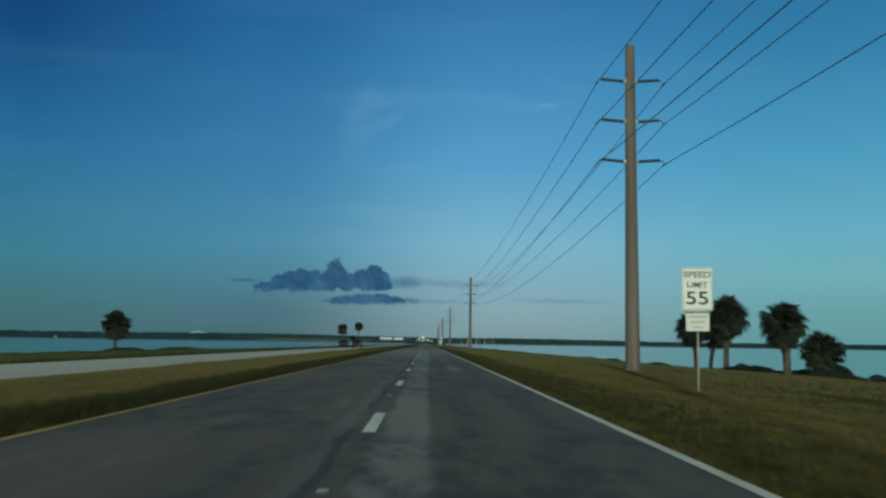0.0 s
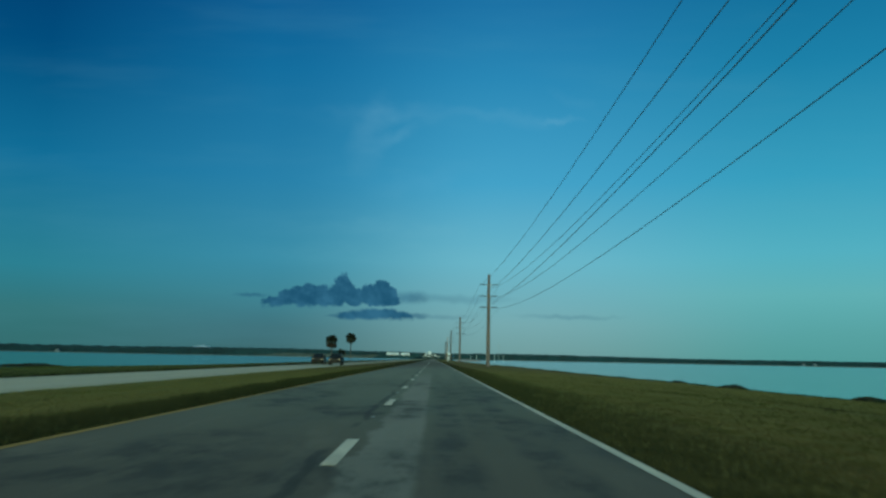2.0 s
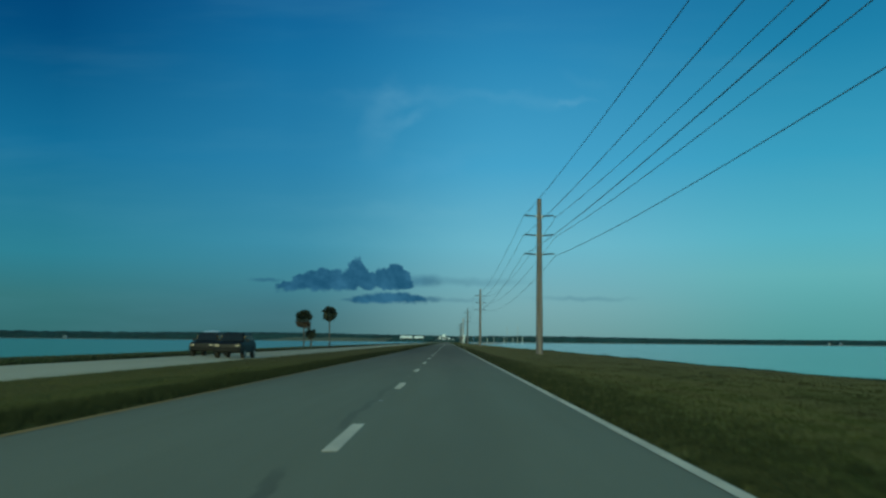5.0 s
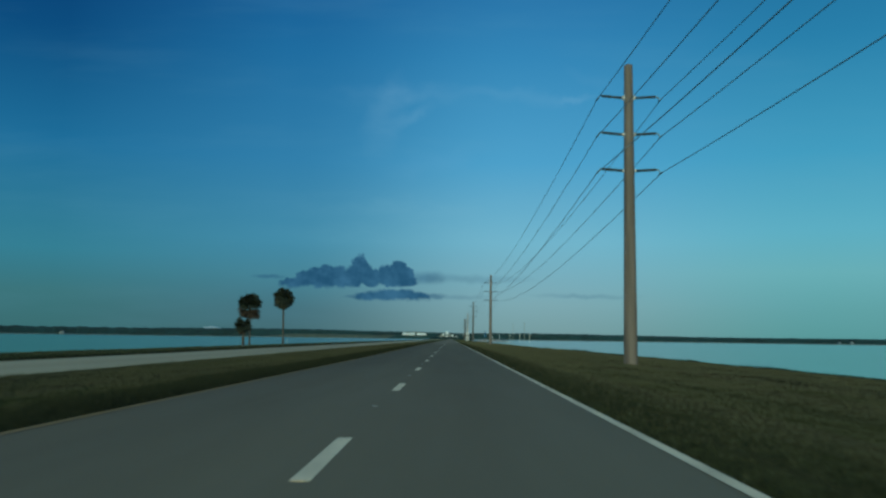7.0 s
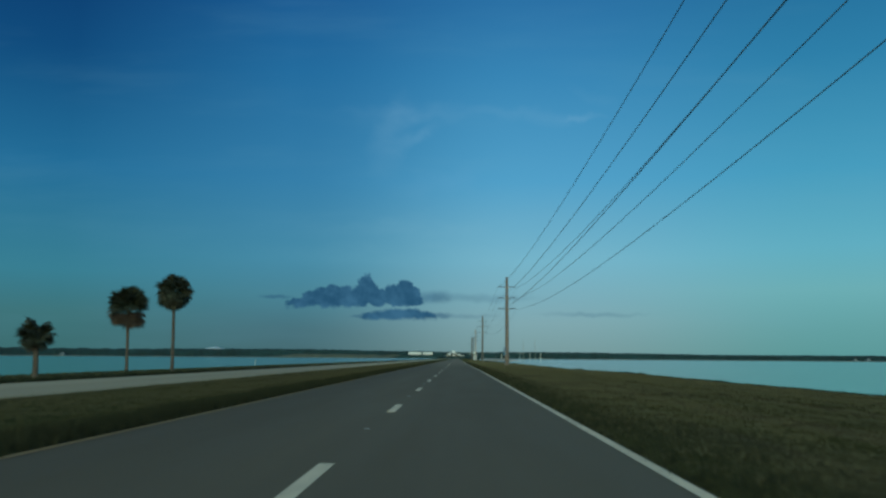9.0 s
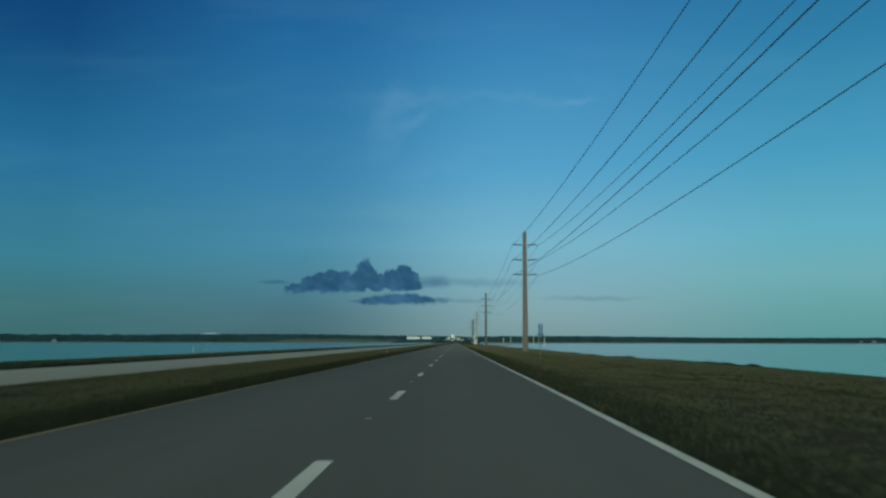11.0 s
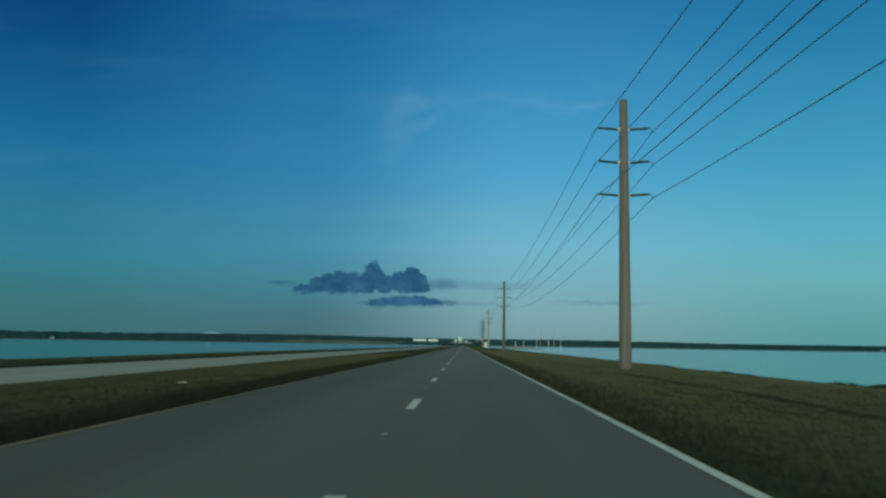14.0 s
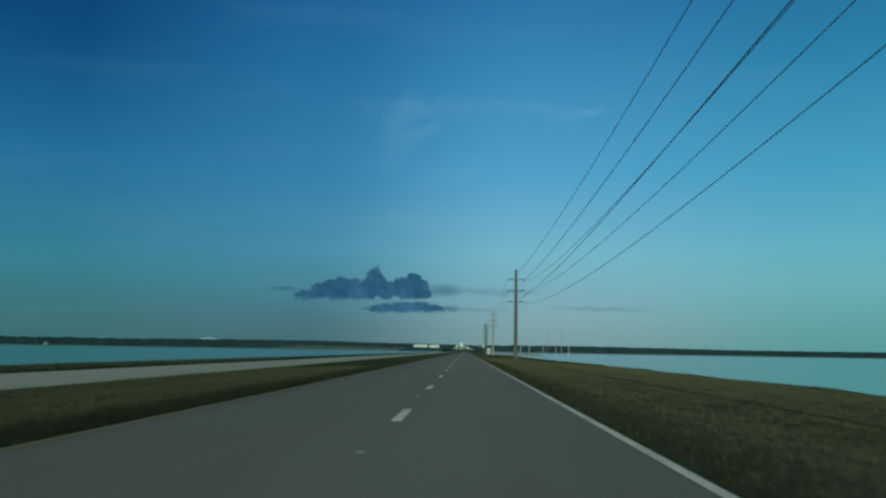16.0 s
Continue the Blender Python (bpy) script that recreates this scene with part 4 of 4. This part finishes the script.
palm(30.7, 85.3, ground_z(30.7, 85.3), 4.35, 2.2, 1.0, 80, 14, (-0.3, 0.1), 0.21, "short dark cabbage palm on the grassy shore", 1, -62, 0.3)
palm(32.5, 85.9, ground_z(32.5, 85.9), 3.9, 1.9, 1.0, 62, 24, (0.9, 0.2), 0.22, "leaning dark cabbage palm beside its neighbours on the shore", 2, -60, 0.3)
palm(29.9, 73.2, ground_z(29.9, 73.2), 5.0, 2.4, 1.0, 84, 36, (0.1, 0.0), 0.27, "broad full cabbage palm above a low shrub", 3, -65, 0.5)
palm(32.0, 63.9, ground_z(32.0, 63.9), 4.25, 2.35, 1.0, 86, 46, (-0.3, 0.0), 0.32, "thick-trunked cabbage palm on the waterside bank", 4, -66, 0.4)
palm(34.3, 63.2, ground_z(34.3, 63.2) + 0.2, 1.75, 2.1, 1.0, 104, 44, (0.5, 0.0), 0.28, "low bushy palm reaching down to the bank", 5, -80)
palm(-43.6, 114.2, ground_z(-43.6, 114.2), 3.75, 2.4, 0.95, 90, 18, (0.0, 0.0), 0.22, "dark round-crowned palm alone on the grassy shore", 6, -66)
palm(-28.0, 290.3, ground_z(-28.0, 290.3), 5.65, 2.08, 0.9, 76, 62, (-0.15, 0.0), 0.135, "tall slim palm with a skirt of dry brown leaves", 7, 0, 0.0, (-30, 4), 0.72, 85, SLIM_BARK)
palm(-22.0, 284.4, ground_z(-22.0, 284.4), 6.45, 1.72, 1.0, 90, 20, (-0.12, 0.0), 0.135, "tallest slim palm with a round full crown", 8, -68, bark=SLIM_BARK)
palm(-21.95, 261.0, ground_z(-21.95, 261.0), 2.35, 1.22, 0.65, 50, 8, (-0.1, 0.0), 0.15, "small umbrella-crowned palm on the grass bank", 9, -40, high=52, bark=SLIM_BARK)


def shrub(name, x, y, rx, ry, h, leaves, label, seed):
    """A low mound of twigs and small leaves."""
    r = random.Random(seed)
    z = ground_z(x, y)
    bush = root(name, pose(x, y, z - 0.05), label, "shrub", "shrubs on the bank")
    bm = bmesh.new()
    for i in range(9):
        a = r.uniform(0, 6.283)
        e = (math.cos(a) * rx * 0.7 * r.random(), math.sin(a) * ry * 0.7 * r.random(), h * r.uniform(0.5, 0.9))
        tube(bm, [(e[0] * 0.1, e[1] * 0.1, -0.1), (e[0] * 0.5, e[1] * 0.5, e[2] * 0.6), e], [0.03, 0.02, 0.008], 5)
    part("twigs", bm, BARK, bush)
    vs, fs = [], []
    for i in range(leaves):
        a, q = r.uniform(0, 6.283), r.random() ** 0.5
        px, py = math.cos(a) * q * rx, math.sin(a) * q * ry
        top = h * (1 - 0.85 * q * q) * (0.75 + 0.35 * noise.noise((px * 1.1 + seed, py * 1.1, 0)))
        pz = top * (1 - 0.55 * r.random() ** 2)
        d = Vector((r.uniform(-1, 1), r.uniform(-1, 1), r.uniform(-0.4, 1))).normalized()
        e = d.cross(Vector((r.random(), r.random(), 0.3))).normalized()
        L, w2 = r.uniform(0.10, 0.24), r.uniform(0.03, 0.07)
        c = Vector((px, py, pz))
        b = len(vs)
        vs += [tuple(c - d * L * 0.5), tuple(c + e * w2), tuple(c + d * L * 0.5), tuple(c - e * w2)]
        fs.append((b, b + 1, b + 2, b + 3))
    me = bpy.data.meshes.new("leaves")
    me.from_pydata(vs, [], fs)
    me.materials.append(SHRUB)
    leaf = new("leaves", me)
    leaf.parent = bush
    return bush


shrub("shrub", 31.4, 72.0, 2.9, 1.8, 1.0, 3000, "low dark shrub under a broad palm", 1)
shrub("shrub", 35.0, 62.2, 1.9, 1.6, 1.5, 4200, "dark shrub at the foot of a low palm", 2)
shrub("shrub", 34.2, 66.0, 1.6, 1.4, 0.8, 1600, "low dark shrub on the waterside bank", 3)
shrub("shrub", 38.5, 61.0, 2.0, 1.6, 0.9, 2000, "low dark shrub on the waterside bank", 4)
for x, y, rx, ry, h in ((33.6, 57.0, 1.3, 2.8, 0.55), (34.2, 51.0, 1.2, 2.6, 0.5), (34.2, 45.0, 1.2, 2.6, 0.45), (33.3, 68.5, 1.4, 2.4, 0.5)):
    shrub("shrub", x, y, rx, ry, h, 2200, "long low dark shrub along the water's edge", int(y))
for x, y, rx, h in ((-46.5, 90.0, 2.2, 0.55), (-46.8, 101.0, 3.2, 0.5), (-45.0, 105.0, 3.0, 0.45)):
    shrub("shrub", x, y, rx, 1.4, h, 1800, "low wide dark shrub on the western shore", int(y))
shrub("shrub", -41.5, 113.0, 3.4, 1.5, 0.6, 2200, "low wide dark shrub at the foot of a lone palm", 5)
shrub("shrub", -36.0, 121.0, 3.8, 1.5, 0.45, 2000, "low wide dark shrub on the western bank", 6)
shrub("shrub", -47.0, 112.0, 2.4, 1.5, 0.5, 1600, "low wide dark shrub on the western bank", 7)
for i, (y, s) in enumerate(((96, 0.9), (121, 1.0), (139, 0.8), (262, 0.7), (345, 0.8), (352, 0.7), (391, 0.9), (420, 0.6))):
    shrub("shrub", 12 + 18.2 * bank(y), y, 1.5 * s, 1.2 * s, 0.42 * s + 0.12, 700, "small tuft of dark shrub at the water's edge", 20 + i)

# a thin pale marker standing in the water off the western bank
bm = bmesh.new()
tube(bm, [(0, 0, -1.5), (0, 0, 0.95), (0, 0, 1.0)], [0.045, 0.04, 0.025], 8)
marker = as_object("marker_post", bm, PALE_CONCRETE, smooth=True)
marker.location = (-47.5, 424.0, -0.5)
tagged(marker, "thin pale post standing in the shallow water", "post")

# a scrap of pale litter in the grass
def scrap(x, y, size, seed):
    r = random.Random(seed)
    bm = bmesh.new()
    n = 7
    grid = [[bm.verts.new(((i / (n - 1) - 0.5) * size, (j / (n - 1) - 0.5) * size * 0.7, 0.02 + size * 0.35 * abs(noise.noise((i * 0.7, j * 0.7, seed))) + r.uniform(0, 0.02))) for j in range(n)] for i in range(n)]
    for i in range(n - 1):
        for j in range(n - 1):
            bm.faces.new((grid[i][j], grid[i + 1][j], grid[i + 1][j + 1], grid[i][j + 1]))
    bmesh.ops.solidify(bm, geom=bm.faces[:], thickness=0.004)
    ob = as_object("paper_scrap", bm, LITTER)
    ob.matrix_basis = pose(x, y, ground_z(x, y) + 0.06, 0, 0, r.uniform(0, 180))
    tagged(ob, "small crumpled scrap of pale litter in the grass", "litter")


scrap(-6.5, 360.8, 0.26, 3)


# ---- far structures ----
def building(name, x, y, wx, wy, h, wall, label, roof="flat", z=0.5, windows=0):
    b = root(name, pose(x, y, z), label, "building", "far buildings")
    bm = bmesh.new()
    box(bm, -wx / 2, -wy / 2, -3, wx / 2, wy / 2, h)
    walls = part("wall", bm, wall, b)
    bm = bmesh.new()
    if roof == "flat":
        box(bm, -wx / 2 - 0.4, -wy / 2 - 0.4, h, wx / 2 + 0.4, wy / 2 + 0.4, h + 0.9)
        part("roof", bm, wall, b)
    else:
        pts = [(-wx / 2 - 1, -wy / 2 - 1, h), (wx / 2 + 1, -wy / 2 - 1, h), (wx / 2 + 1, wy / 2 + 1, h), (-wx / 2 - 1, wy / 2 + 1, h), (-wx * 0.12, 0, h * 1.0 + 5.5), (wx * 0.12, 0, h * 1.0 + 5.5)]
        v = [bm.verts.new(p) for p in pts]
        for f in ((0, 1, 5, 4), (1, 2, 5), (2, 3, 4, 5), (3, 0, 4), (3, 2, 1, 0)):
            bm.faces.new([v[i] for i in f])
        part("roof", bm, WHITE_WALL if roof == "white" else GREY_ROOF, b)
    for k in range(windows):
        bm = bmesh.new()
        px = -wx / 2 + wx * (k + 0.5) / windows
        box(bm, px - wx / windows * 0.3, -wy / 2 - 0.12, h * 0.35, px + wx / windows * 0.3, -wy / 2 + 0.1, h * 0.65)
        part("window", bm, DARK_GLASS, walls)
    return b


def ahead_at(u, y):
    return 1.05 + u * (y - 350)


# white halls on the far shore left of the road's end, then a cluster of tall white blocks
def shore_at(u):
    return ahead_at(u, 3570)


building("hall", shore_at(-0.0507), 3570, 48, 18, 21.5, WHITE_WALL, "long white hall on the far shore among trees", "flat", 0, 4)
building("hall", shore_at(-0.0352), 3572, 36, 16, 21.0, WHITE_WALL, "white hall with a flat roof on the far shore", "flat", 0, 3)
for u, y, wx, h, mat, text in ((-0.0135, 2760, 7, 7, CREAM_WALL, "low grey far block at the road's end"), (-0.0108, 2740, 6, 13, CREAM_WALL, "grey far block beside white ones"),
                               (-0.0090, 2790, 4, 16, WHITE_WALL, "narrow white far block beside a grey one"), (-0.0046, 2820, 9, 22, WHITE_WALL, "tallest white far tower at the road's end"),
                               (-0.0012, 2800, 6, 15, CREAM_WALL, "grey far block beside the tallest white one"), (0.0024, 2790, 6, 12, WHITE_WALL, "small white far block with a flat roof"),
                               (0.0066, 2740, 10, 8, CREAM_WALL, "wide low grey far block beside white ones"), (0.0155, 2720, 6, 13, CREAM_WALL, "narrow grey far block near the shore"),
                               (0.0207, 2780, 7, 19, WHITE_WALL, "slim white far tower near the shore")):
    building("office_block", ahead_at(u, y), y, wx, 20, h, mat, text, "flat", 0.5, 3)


def grove(x0, x1, y, h, label, seed, z=-1.6):
    """A row of dark far trees, as one uneven ridge."""
    n = max(8, int((x1 - x0) / 2.2))
    v, f = [], []
    for i in range(n + 1):
        t = i / n
        x = x0 + (x1 - x0) * t
        k = h * min(1.0, 6 * t, 6 * (1 - t)) ** 0.6 * (1 + 0.16 * noise.noise((x * 0.11, seed, 0)) + 0.14 * noise.noise((x * 0.34, seed, 4)))
        for d, s in ((-5, 0.0), (-4.5, 0.55), (-2.5, 0.9), (0, 1.0), (3, 0.85), (6, 0.0)):
            v.append((x + 1.2 * noise.noise((x * 0.3, d, s + seed)), y + d, z + k * s))
    for i in range(n):
        for q in range(5):
            f.append((i * 6 + q, (i + 1) * 6 + q, (i + 1) * 6 + q + 1, i * 6 + q + 1))
    tagged(sheet("far_grove", v, f, HAZED_TREES, True), label, "woods", kind="stuff")


grove(shore_at(-0.075), shore_at(-0.012), 3540, 13.5, "dark trees before the white halls on the far shore", 1)
grove(shore_at(-0.0285), shore_at(-0.0165), 3545, 24, "taller dark trees beside a white hall", 2)
grove(ahead_at(0.0088, 2690), ahead_at(0.0190, 2690), 2690, 13, "dark round trees between far blocks", 3)
grove(ahead_at(-0.022, 2640), ahead_at(0.024, 2640), 2640, 7.5, "low dark trees at the foot of far blocks", 4)
far_hall = shore_point(-0.413, 1.02)
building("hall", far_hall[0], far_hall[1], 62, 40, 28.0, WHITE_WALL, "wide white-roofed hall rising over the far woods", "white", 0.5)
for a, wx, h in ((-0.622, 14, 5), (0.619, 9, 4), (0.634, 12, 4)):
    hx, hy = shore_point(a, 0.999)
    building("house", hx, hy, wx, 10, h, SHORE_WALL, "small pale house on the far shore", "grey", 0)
building("shed", 17.5, 1010, 2.6, 3, 2.9, WHITE_WALL, "small bright white shed beside the far road", "flat", -0.3)

# row of pale piles standing in the water, with two tall poles
for x, top in ((47.4, 5.2), (55.0, 7.2), (66.5, 7.4), (77.0, 7.3), (88.0, 7.4)):
    bm = bmesh.new()
    tube(bm, [(0, 0, -1.5), (0, 0, top - 0.3), (0, 0, top)], [0.25, 0.23, 0.15], 10)
    tube(bm, [(0, 0, -1.5), (0, 0, -0.4), (0, 0, -0.3)], [0.45, 0.4, 0.25], 10)
    pile = as_object("concrete_pile", bm, PILE, smooth=False)
    pile.location = (x, 1127 + rng.uniform(-2, 2), 0)
    tagged(pile, "pale concrete pile standing in the water", "pile", "row of piles")
# a low pale spit of sand and rubble at the water's edge before the piles
v, f = [], []
for i in range(25):
    for j in range(9):
        a, b = i / 24, j / 8
        edge = math.sin(math.pi * a) * math.sin(math.pi * b)
        v.append((22 + 40 * b + 3 * noise.noise((a * 5, b * 3, 1)), 965 + 110 * a, -1.5 + 1.7 * edge ** 0.5 + 0.5 * edge * noise.noise((a * 18, b * 14, 5))))
for i in range(24):
    for j in range(8):
        f.append((i * 9 + j, i * 9 + j + 1, i * 9 + j + 10, i * 9 + j + 9))
tagged(sheet("sand_spit", v, f, SAND, True), "low pale bank of sand and rubble at the water", "shore", kind="structure")
for x in (71.0, 83.5):
    bm = bmesh.new()
    tube(bm, [(0, 0, -1.5), (0, 0, 20)], [0.22, 0.14], 8)
    mast = as_object("mast", bm, STEEL)
    mast.location = (x, 1140, 0)
    tagged(mast, "thin grey mast standing behind the piles", "mast", "masts by the piles")

for i in range(26):
    y = 1500 + 48 * i + rng.uniform(-15, 15)
    for s in (-1, 1):
        if rng.random() < 0.6:
            shrub_x = s * rng.uniform(22, 34)
            bm = bmesh.new()
            bmesh.ops.create_icosphere(bm, subdivisions=2, radius=1.0)
            r = rng.uniform(2.5, 5.5)
            for q in bm.verts:
                q.co = Vector((q.co.x * r, q.co.y * r, q.co.z * r * 0.8 + r * 0.6)) * (1 + 0.3 * noise.noise(q.co * 1.9 + Vector((i, s, 0))))
            tree = as_object("far_tree", bm, HAZED_TREES, smooth=True)
            tree.location = (shrub_x, y, -0.9)
            tagged(tree, "small dark tree far down the causeway", "tree", "far trees on the causeway")


# ---- cars on the far side ----
def prism(bm, side, half, inset):
    """A closed body: a side outline of (y, z), half as wide as given; inset narrows it with height."""
    l = [bm.verts.new((-half + inset(z), p, z)) for p, z in side]
    r = [bm.verts.new((half - inset(z), p, z)) for p, z in side]
    bm.faces.new(l)
    bm.faces.new(r[::-1])
    for i in range(len(side)):
        j = (i + 1) % len(side)
        bm.faces.new((l[j], l[i], r[i], r[j]))
    bmesh.ops.recalc_face_normals(bm, faces=bm.faces)
    bmesh.ops.bevel(bm, geom=bm.edges[:], offset=0.045, segments=2, affect="EDGES")


def car(x, y, label):
    c = root("car", pose(x, y, -0.14), label, "car", "cars on the opposite road")
    bm = bmesh.new()
    side = [(-2.35, 0.46), (-2.42, 0.72), (-2.36, 0.98), (-2.05, 1.10), (-1.05, 1.16), (2.28, 1.14), (2.40, 0.95), (2.42, 0.52), (2.0, 0.40), (-2.0, 0.40)]
    prism(bm, side, 0.95, lambda z: 0.05 if z > 1.05 else 0.0)
    body = part("body", bm, CAR_PAINT, c)
    bm = bmesh.new()
    prism(bm, [(-1.20, 1.12), (-0.50, 1.74), (-0.20, 1.80), (1.35, 1.80), (1.85, 1.70), (2.25, 1.12)], 0.88, lambda z: 0.30 * (z - 1.1))
    part("cabin", bm, CAR_PAINT, c)
    bm = bmesh.new()
    bm.faces.new([bm.verts.new(p) for p in ((-0.78, -1.16, 1.20), (0.78, -1.16, 1.20), (0.64, -0.60, 1.70), (-0.64, -0.60, 1.70))])
    thick = bmesh.ops.extrude_face_region(bm, geom=bm.faces[:])
    for q in thick["geom"]:
        if isinstance(q, bmesh.types.BMVert):
            q.co += Vector((0, -0.02, 0.015))
    bmesh.ops.recalc_face_normals(bm, faces=bm.faces)
    part("windscreen", bm, DARK_GLASS, c)
    bm = bmesh.new()
    box(bm, -0.48, -2.46, 0.74, 0.48, -2.38, 0.98, 0.02)
    part("grille", bm, TYRE, body)
    bm = bmesh.new()
    box(bm, -0.93, -2.50, 0.48, 0.93, -2.36, 0.66, 0.03)
    part("bumper", bm, CAR_PAINT, body)
    for s in (-1, 1):
        for p0, p1 in ((-0.75, 0.30), (0.42, 1.70)):
            bm = bmesh.new()
            box(bm, s * 0.815 - 0.04, p0, 1.24, s * 0.815 + 0.04, p1, 1.60, 0.02)
            part("side_window", bm, DARK_GLASS, c)
        bm = bmesh.new()
        box(bm, s * 0.70 - 0.17, -2.45, 0.80, s * 0.70 + 0.17, -2.36, 0.96, 0.03)
        part("headlight", bm, LAMP_GLASS, body)
        bm = bmesh.new()
        box(bm, s * 1.04 - 0.10, -0.86, 1.16, s * 1.04 + 0.10, -0.76, 1.34, 0.03)
        part("mirror", bm, CAR_PAINT, c)
        for q in (-1.45, 1.45):
            bm = bmesh.new()
            tube(bm, [(s * 0.76, q, 0.37), (s * 0.80, q, 0.37), (s * 0.98, q, 0.37), (s * 1.01, q, 0.37)], [0.33, 0.37, 0.37, 0.33], 20)
            wheel = part("wheel", bm, TYRE, c)
            bm = bmesh.new()
            tube(bm, [(s * 1.0, q, 0.37), (s * 1.02, q, 0.37)], [0.22, 0.19], 14)
            part("rim", bm, STEEL, wheel)
    return c


car(-17.3, 180.8, "dark oncoming car on the pale carriageway")
car(-13.9, 175.0, "dark oncoming car farther down the pale carriageway")


# ---- grass ----
def tufts(name, places, material, label, blades, tall, width, seed, spread=0.05):
    """Blades of grass at many places, joined."""
    r = np.random.RandomState(seed)
    p = np.repeat(np.array(places), blades, axis=0)
    n = len(p)
    a, lean = r.uniform(0, 6.283, n), r.uniform(0.1, 0.7, n)
    h = r.uniform(0.55, 1.15, n) * p[:, 3] * tall
    foot = p[:, :3] + np.stack([r.normal(0, spread, n), r.normal(0, spread, n), np.full(n, -0.03)], 1)
    side = np.stack([np.cos(a), np.sin(a), np.zeros(n)], 1) * width
    tip = foot + np.stack([-np.sin(a) * lean * h, np.cos(a) * lean * h, h], 1)
    v = np.stack([foot - side, foot + side, tip], 1).reshape(-1, 3)
    me = bpy.data.meshes.new(name)
    me.vertices.add(3 * n)
    me.vertices.foreach_set("co", v.ravel())
    me.loops.add(3 * n)
    me.loops.foreach_set("vertex_index", np.arange(3 * n))
    me.polygons.add(n)
    me.polygons.foreach_set("loop_start", np.arange(0, 3 * n, 3))
    me.update(calc_edges=True)
    me.materials.append(material)
    return tagged(new(name, me), label, "grass", kind="stuff")


def scatter(x0, x1, y0, y1, per, tall, seed, keep=None):
    r = random.Random(seed)
    out = []
    for i in range(int((x1 - x0) * (y1 - y0) * per)):
        x, y = r.uniform(x0, x1), r.uniform(y0, y1)
        x += strayed(x, y)
        if keep and not keep(x, y):
            continue
        out.append((x, y, ground_z(x, y), tall * (0.85 + 0.3 * noise.noise((x * 0.6, y * 0.25, 1.0)))))
    return out


edge_rng = random.Random(5)


def edge_reach(y):
    """The long grass with painted shade beside the road grows narrower farther on."""
    return float(np.interp(y, [130, 200, 380, 430], [1.0, 0.80, 0.74, 0.62])) + 0.10 * noise.noise((2.0, y * 0.06, 9.0))


def at_waterline(x, y):
    return -1.30 < ground_z(x, y) < -1.06


def off_path(x, y):
    return abs(x - path_x(y)) > 0.20 + 0.45 * max(0.0, noise.noise((1.0, y * 0.11, 6.0)))


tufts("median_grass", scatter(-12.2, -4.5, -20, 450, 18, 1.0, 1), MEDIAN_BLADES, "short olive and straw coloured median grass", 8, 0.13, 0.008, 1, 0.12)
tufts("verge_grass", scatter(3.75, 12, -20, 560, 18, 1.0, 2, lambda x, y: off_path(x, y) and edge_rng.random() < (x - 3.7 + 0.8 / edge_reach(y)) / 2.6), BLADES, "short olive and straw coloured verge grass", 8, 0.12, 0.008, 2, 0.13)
tufts("edge_grass", scatter(-5.6, -4.2, -20, 470, 85, 1.0, 3, lambda x, y: edge_rng.random() < (x + 4.2 + 1.45 * edge_reach(y)) / 0.9), SHADED_BLADES, "longer grass along the median's edge, its shade painted in", 6, 0.24, 0.012, 3, 0.06)
tufts("kerb_grass", scatter(3.60, 6.6, -20, 500, 55, 1.0, 7, lambda x, y: edge_rng.random() < (3.6 + 3.1 * edge_reach(y) ** 1.5 - x) / 2.8), SHADED_BLADES, "longer grass along the road's outer edge, its shade painted in", 6, 0.15, 0.010, 7, 0.08)
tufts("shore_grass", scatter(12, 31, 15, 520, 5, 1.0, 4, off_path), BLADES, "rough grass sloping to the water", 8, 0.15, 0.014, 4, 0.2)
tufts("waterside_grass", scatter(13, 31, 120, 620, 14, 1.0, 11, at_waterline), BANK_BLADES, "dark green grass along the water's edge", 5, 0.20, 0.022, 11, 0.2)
tufts("bank_grass", scatter(-27, -20, -10, 500, 5, 1.0, 5), BANK_BLADES, "rough dark green grass on the western bank", 4, 0.16, 0.025, 5)
tufts("roadside_grass", scatter(-20.3, -19.3, -10, 500, 18, 1.0, 8), SHADED_EDGE_BLADES, "grass along the far edge of the pale road, painted with its shade", 4, 0.2, 0.02, 8)
fringe = [(12 + (rng.gauss(18.7, 0.6)) * bank(y), y) for y in (rng.uniform(20, 520) for _ in range(5200))]
tufts("shore_weeds", [(x, y, ground_z(x, y), 0.6 + 0.9 * max(0.0, noise.noise((0, y * 0.11, 9.0)))) for x, y in fringe], REEDS, "dark low weeds along the water's edge", 6, 0.32, 0.03, 6)
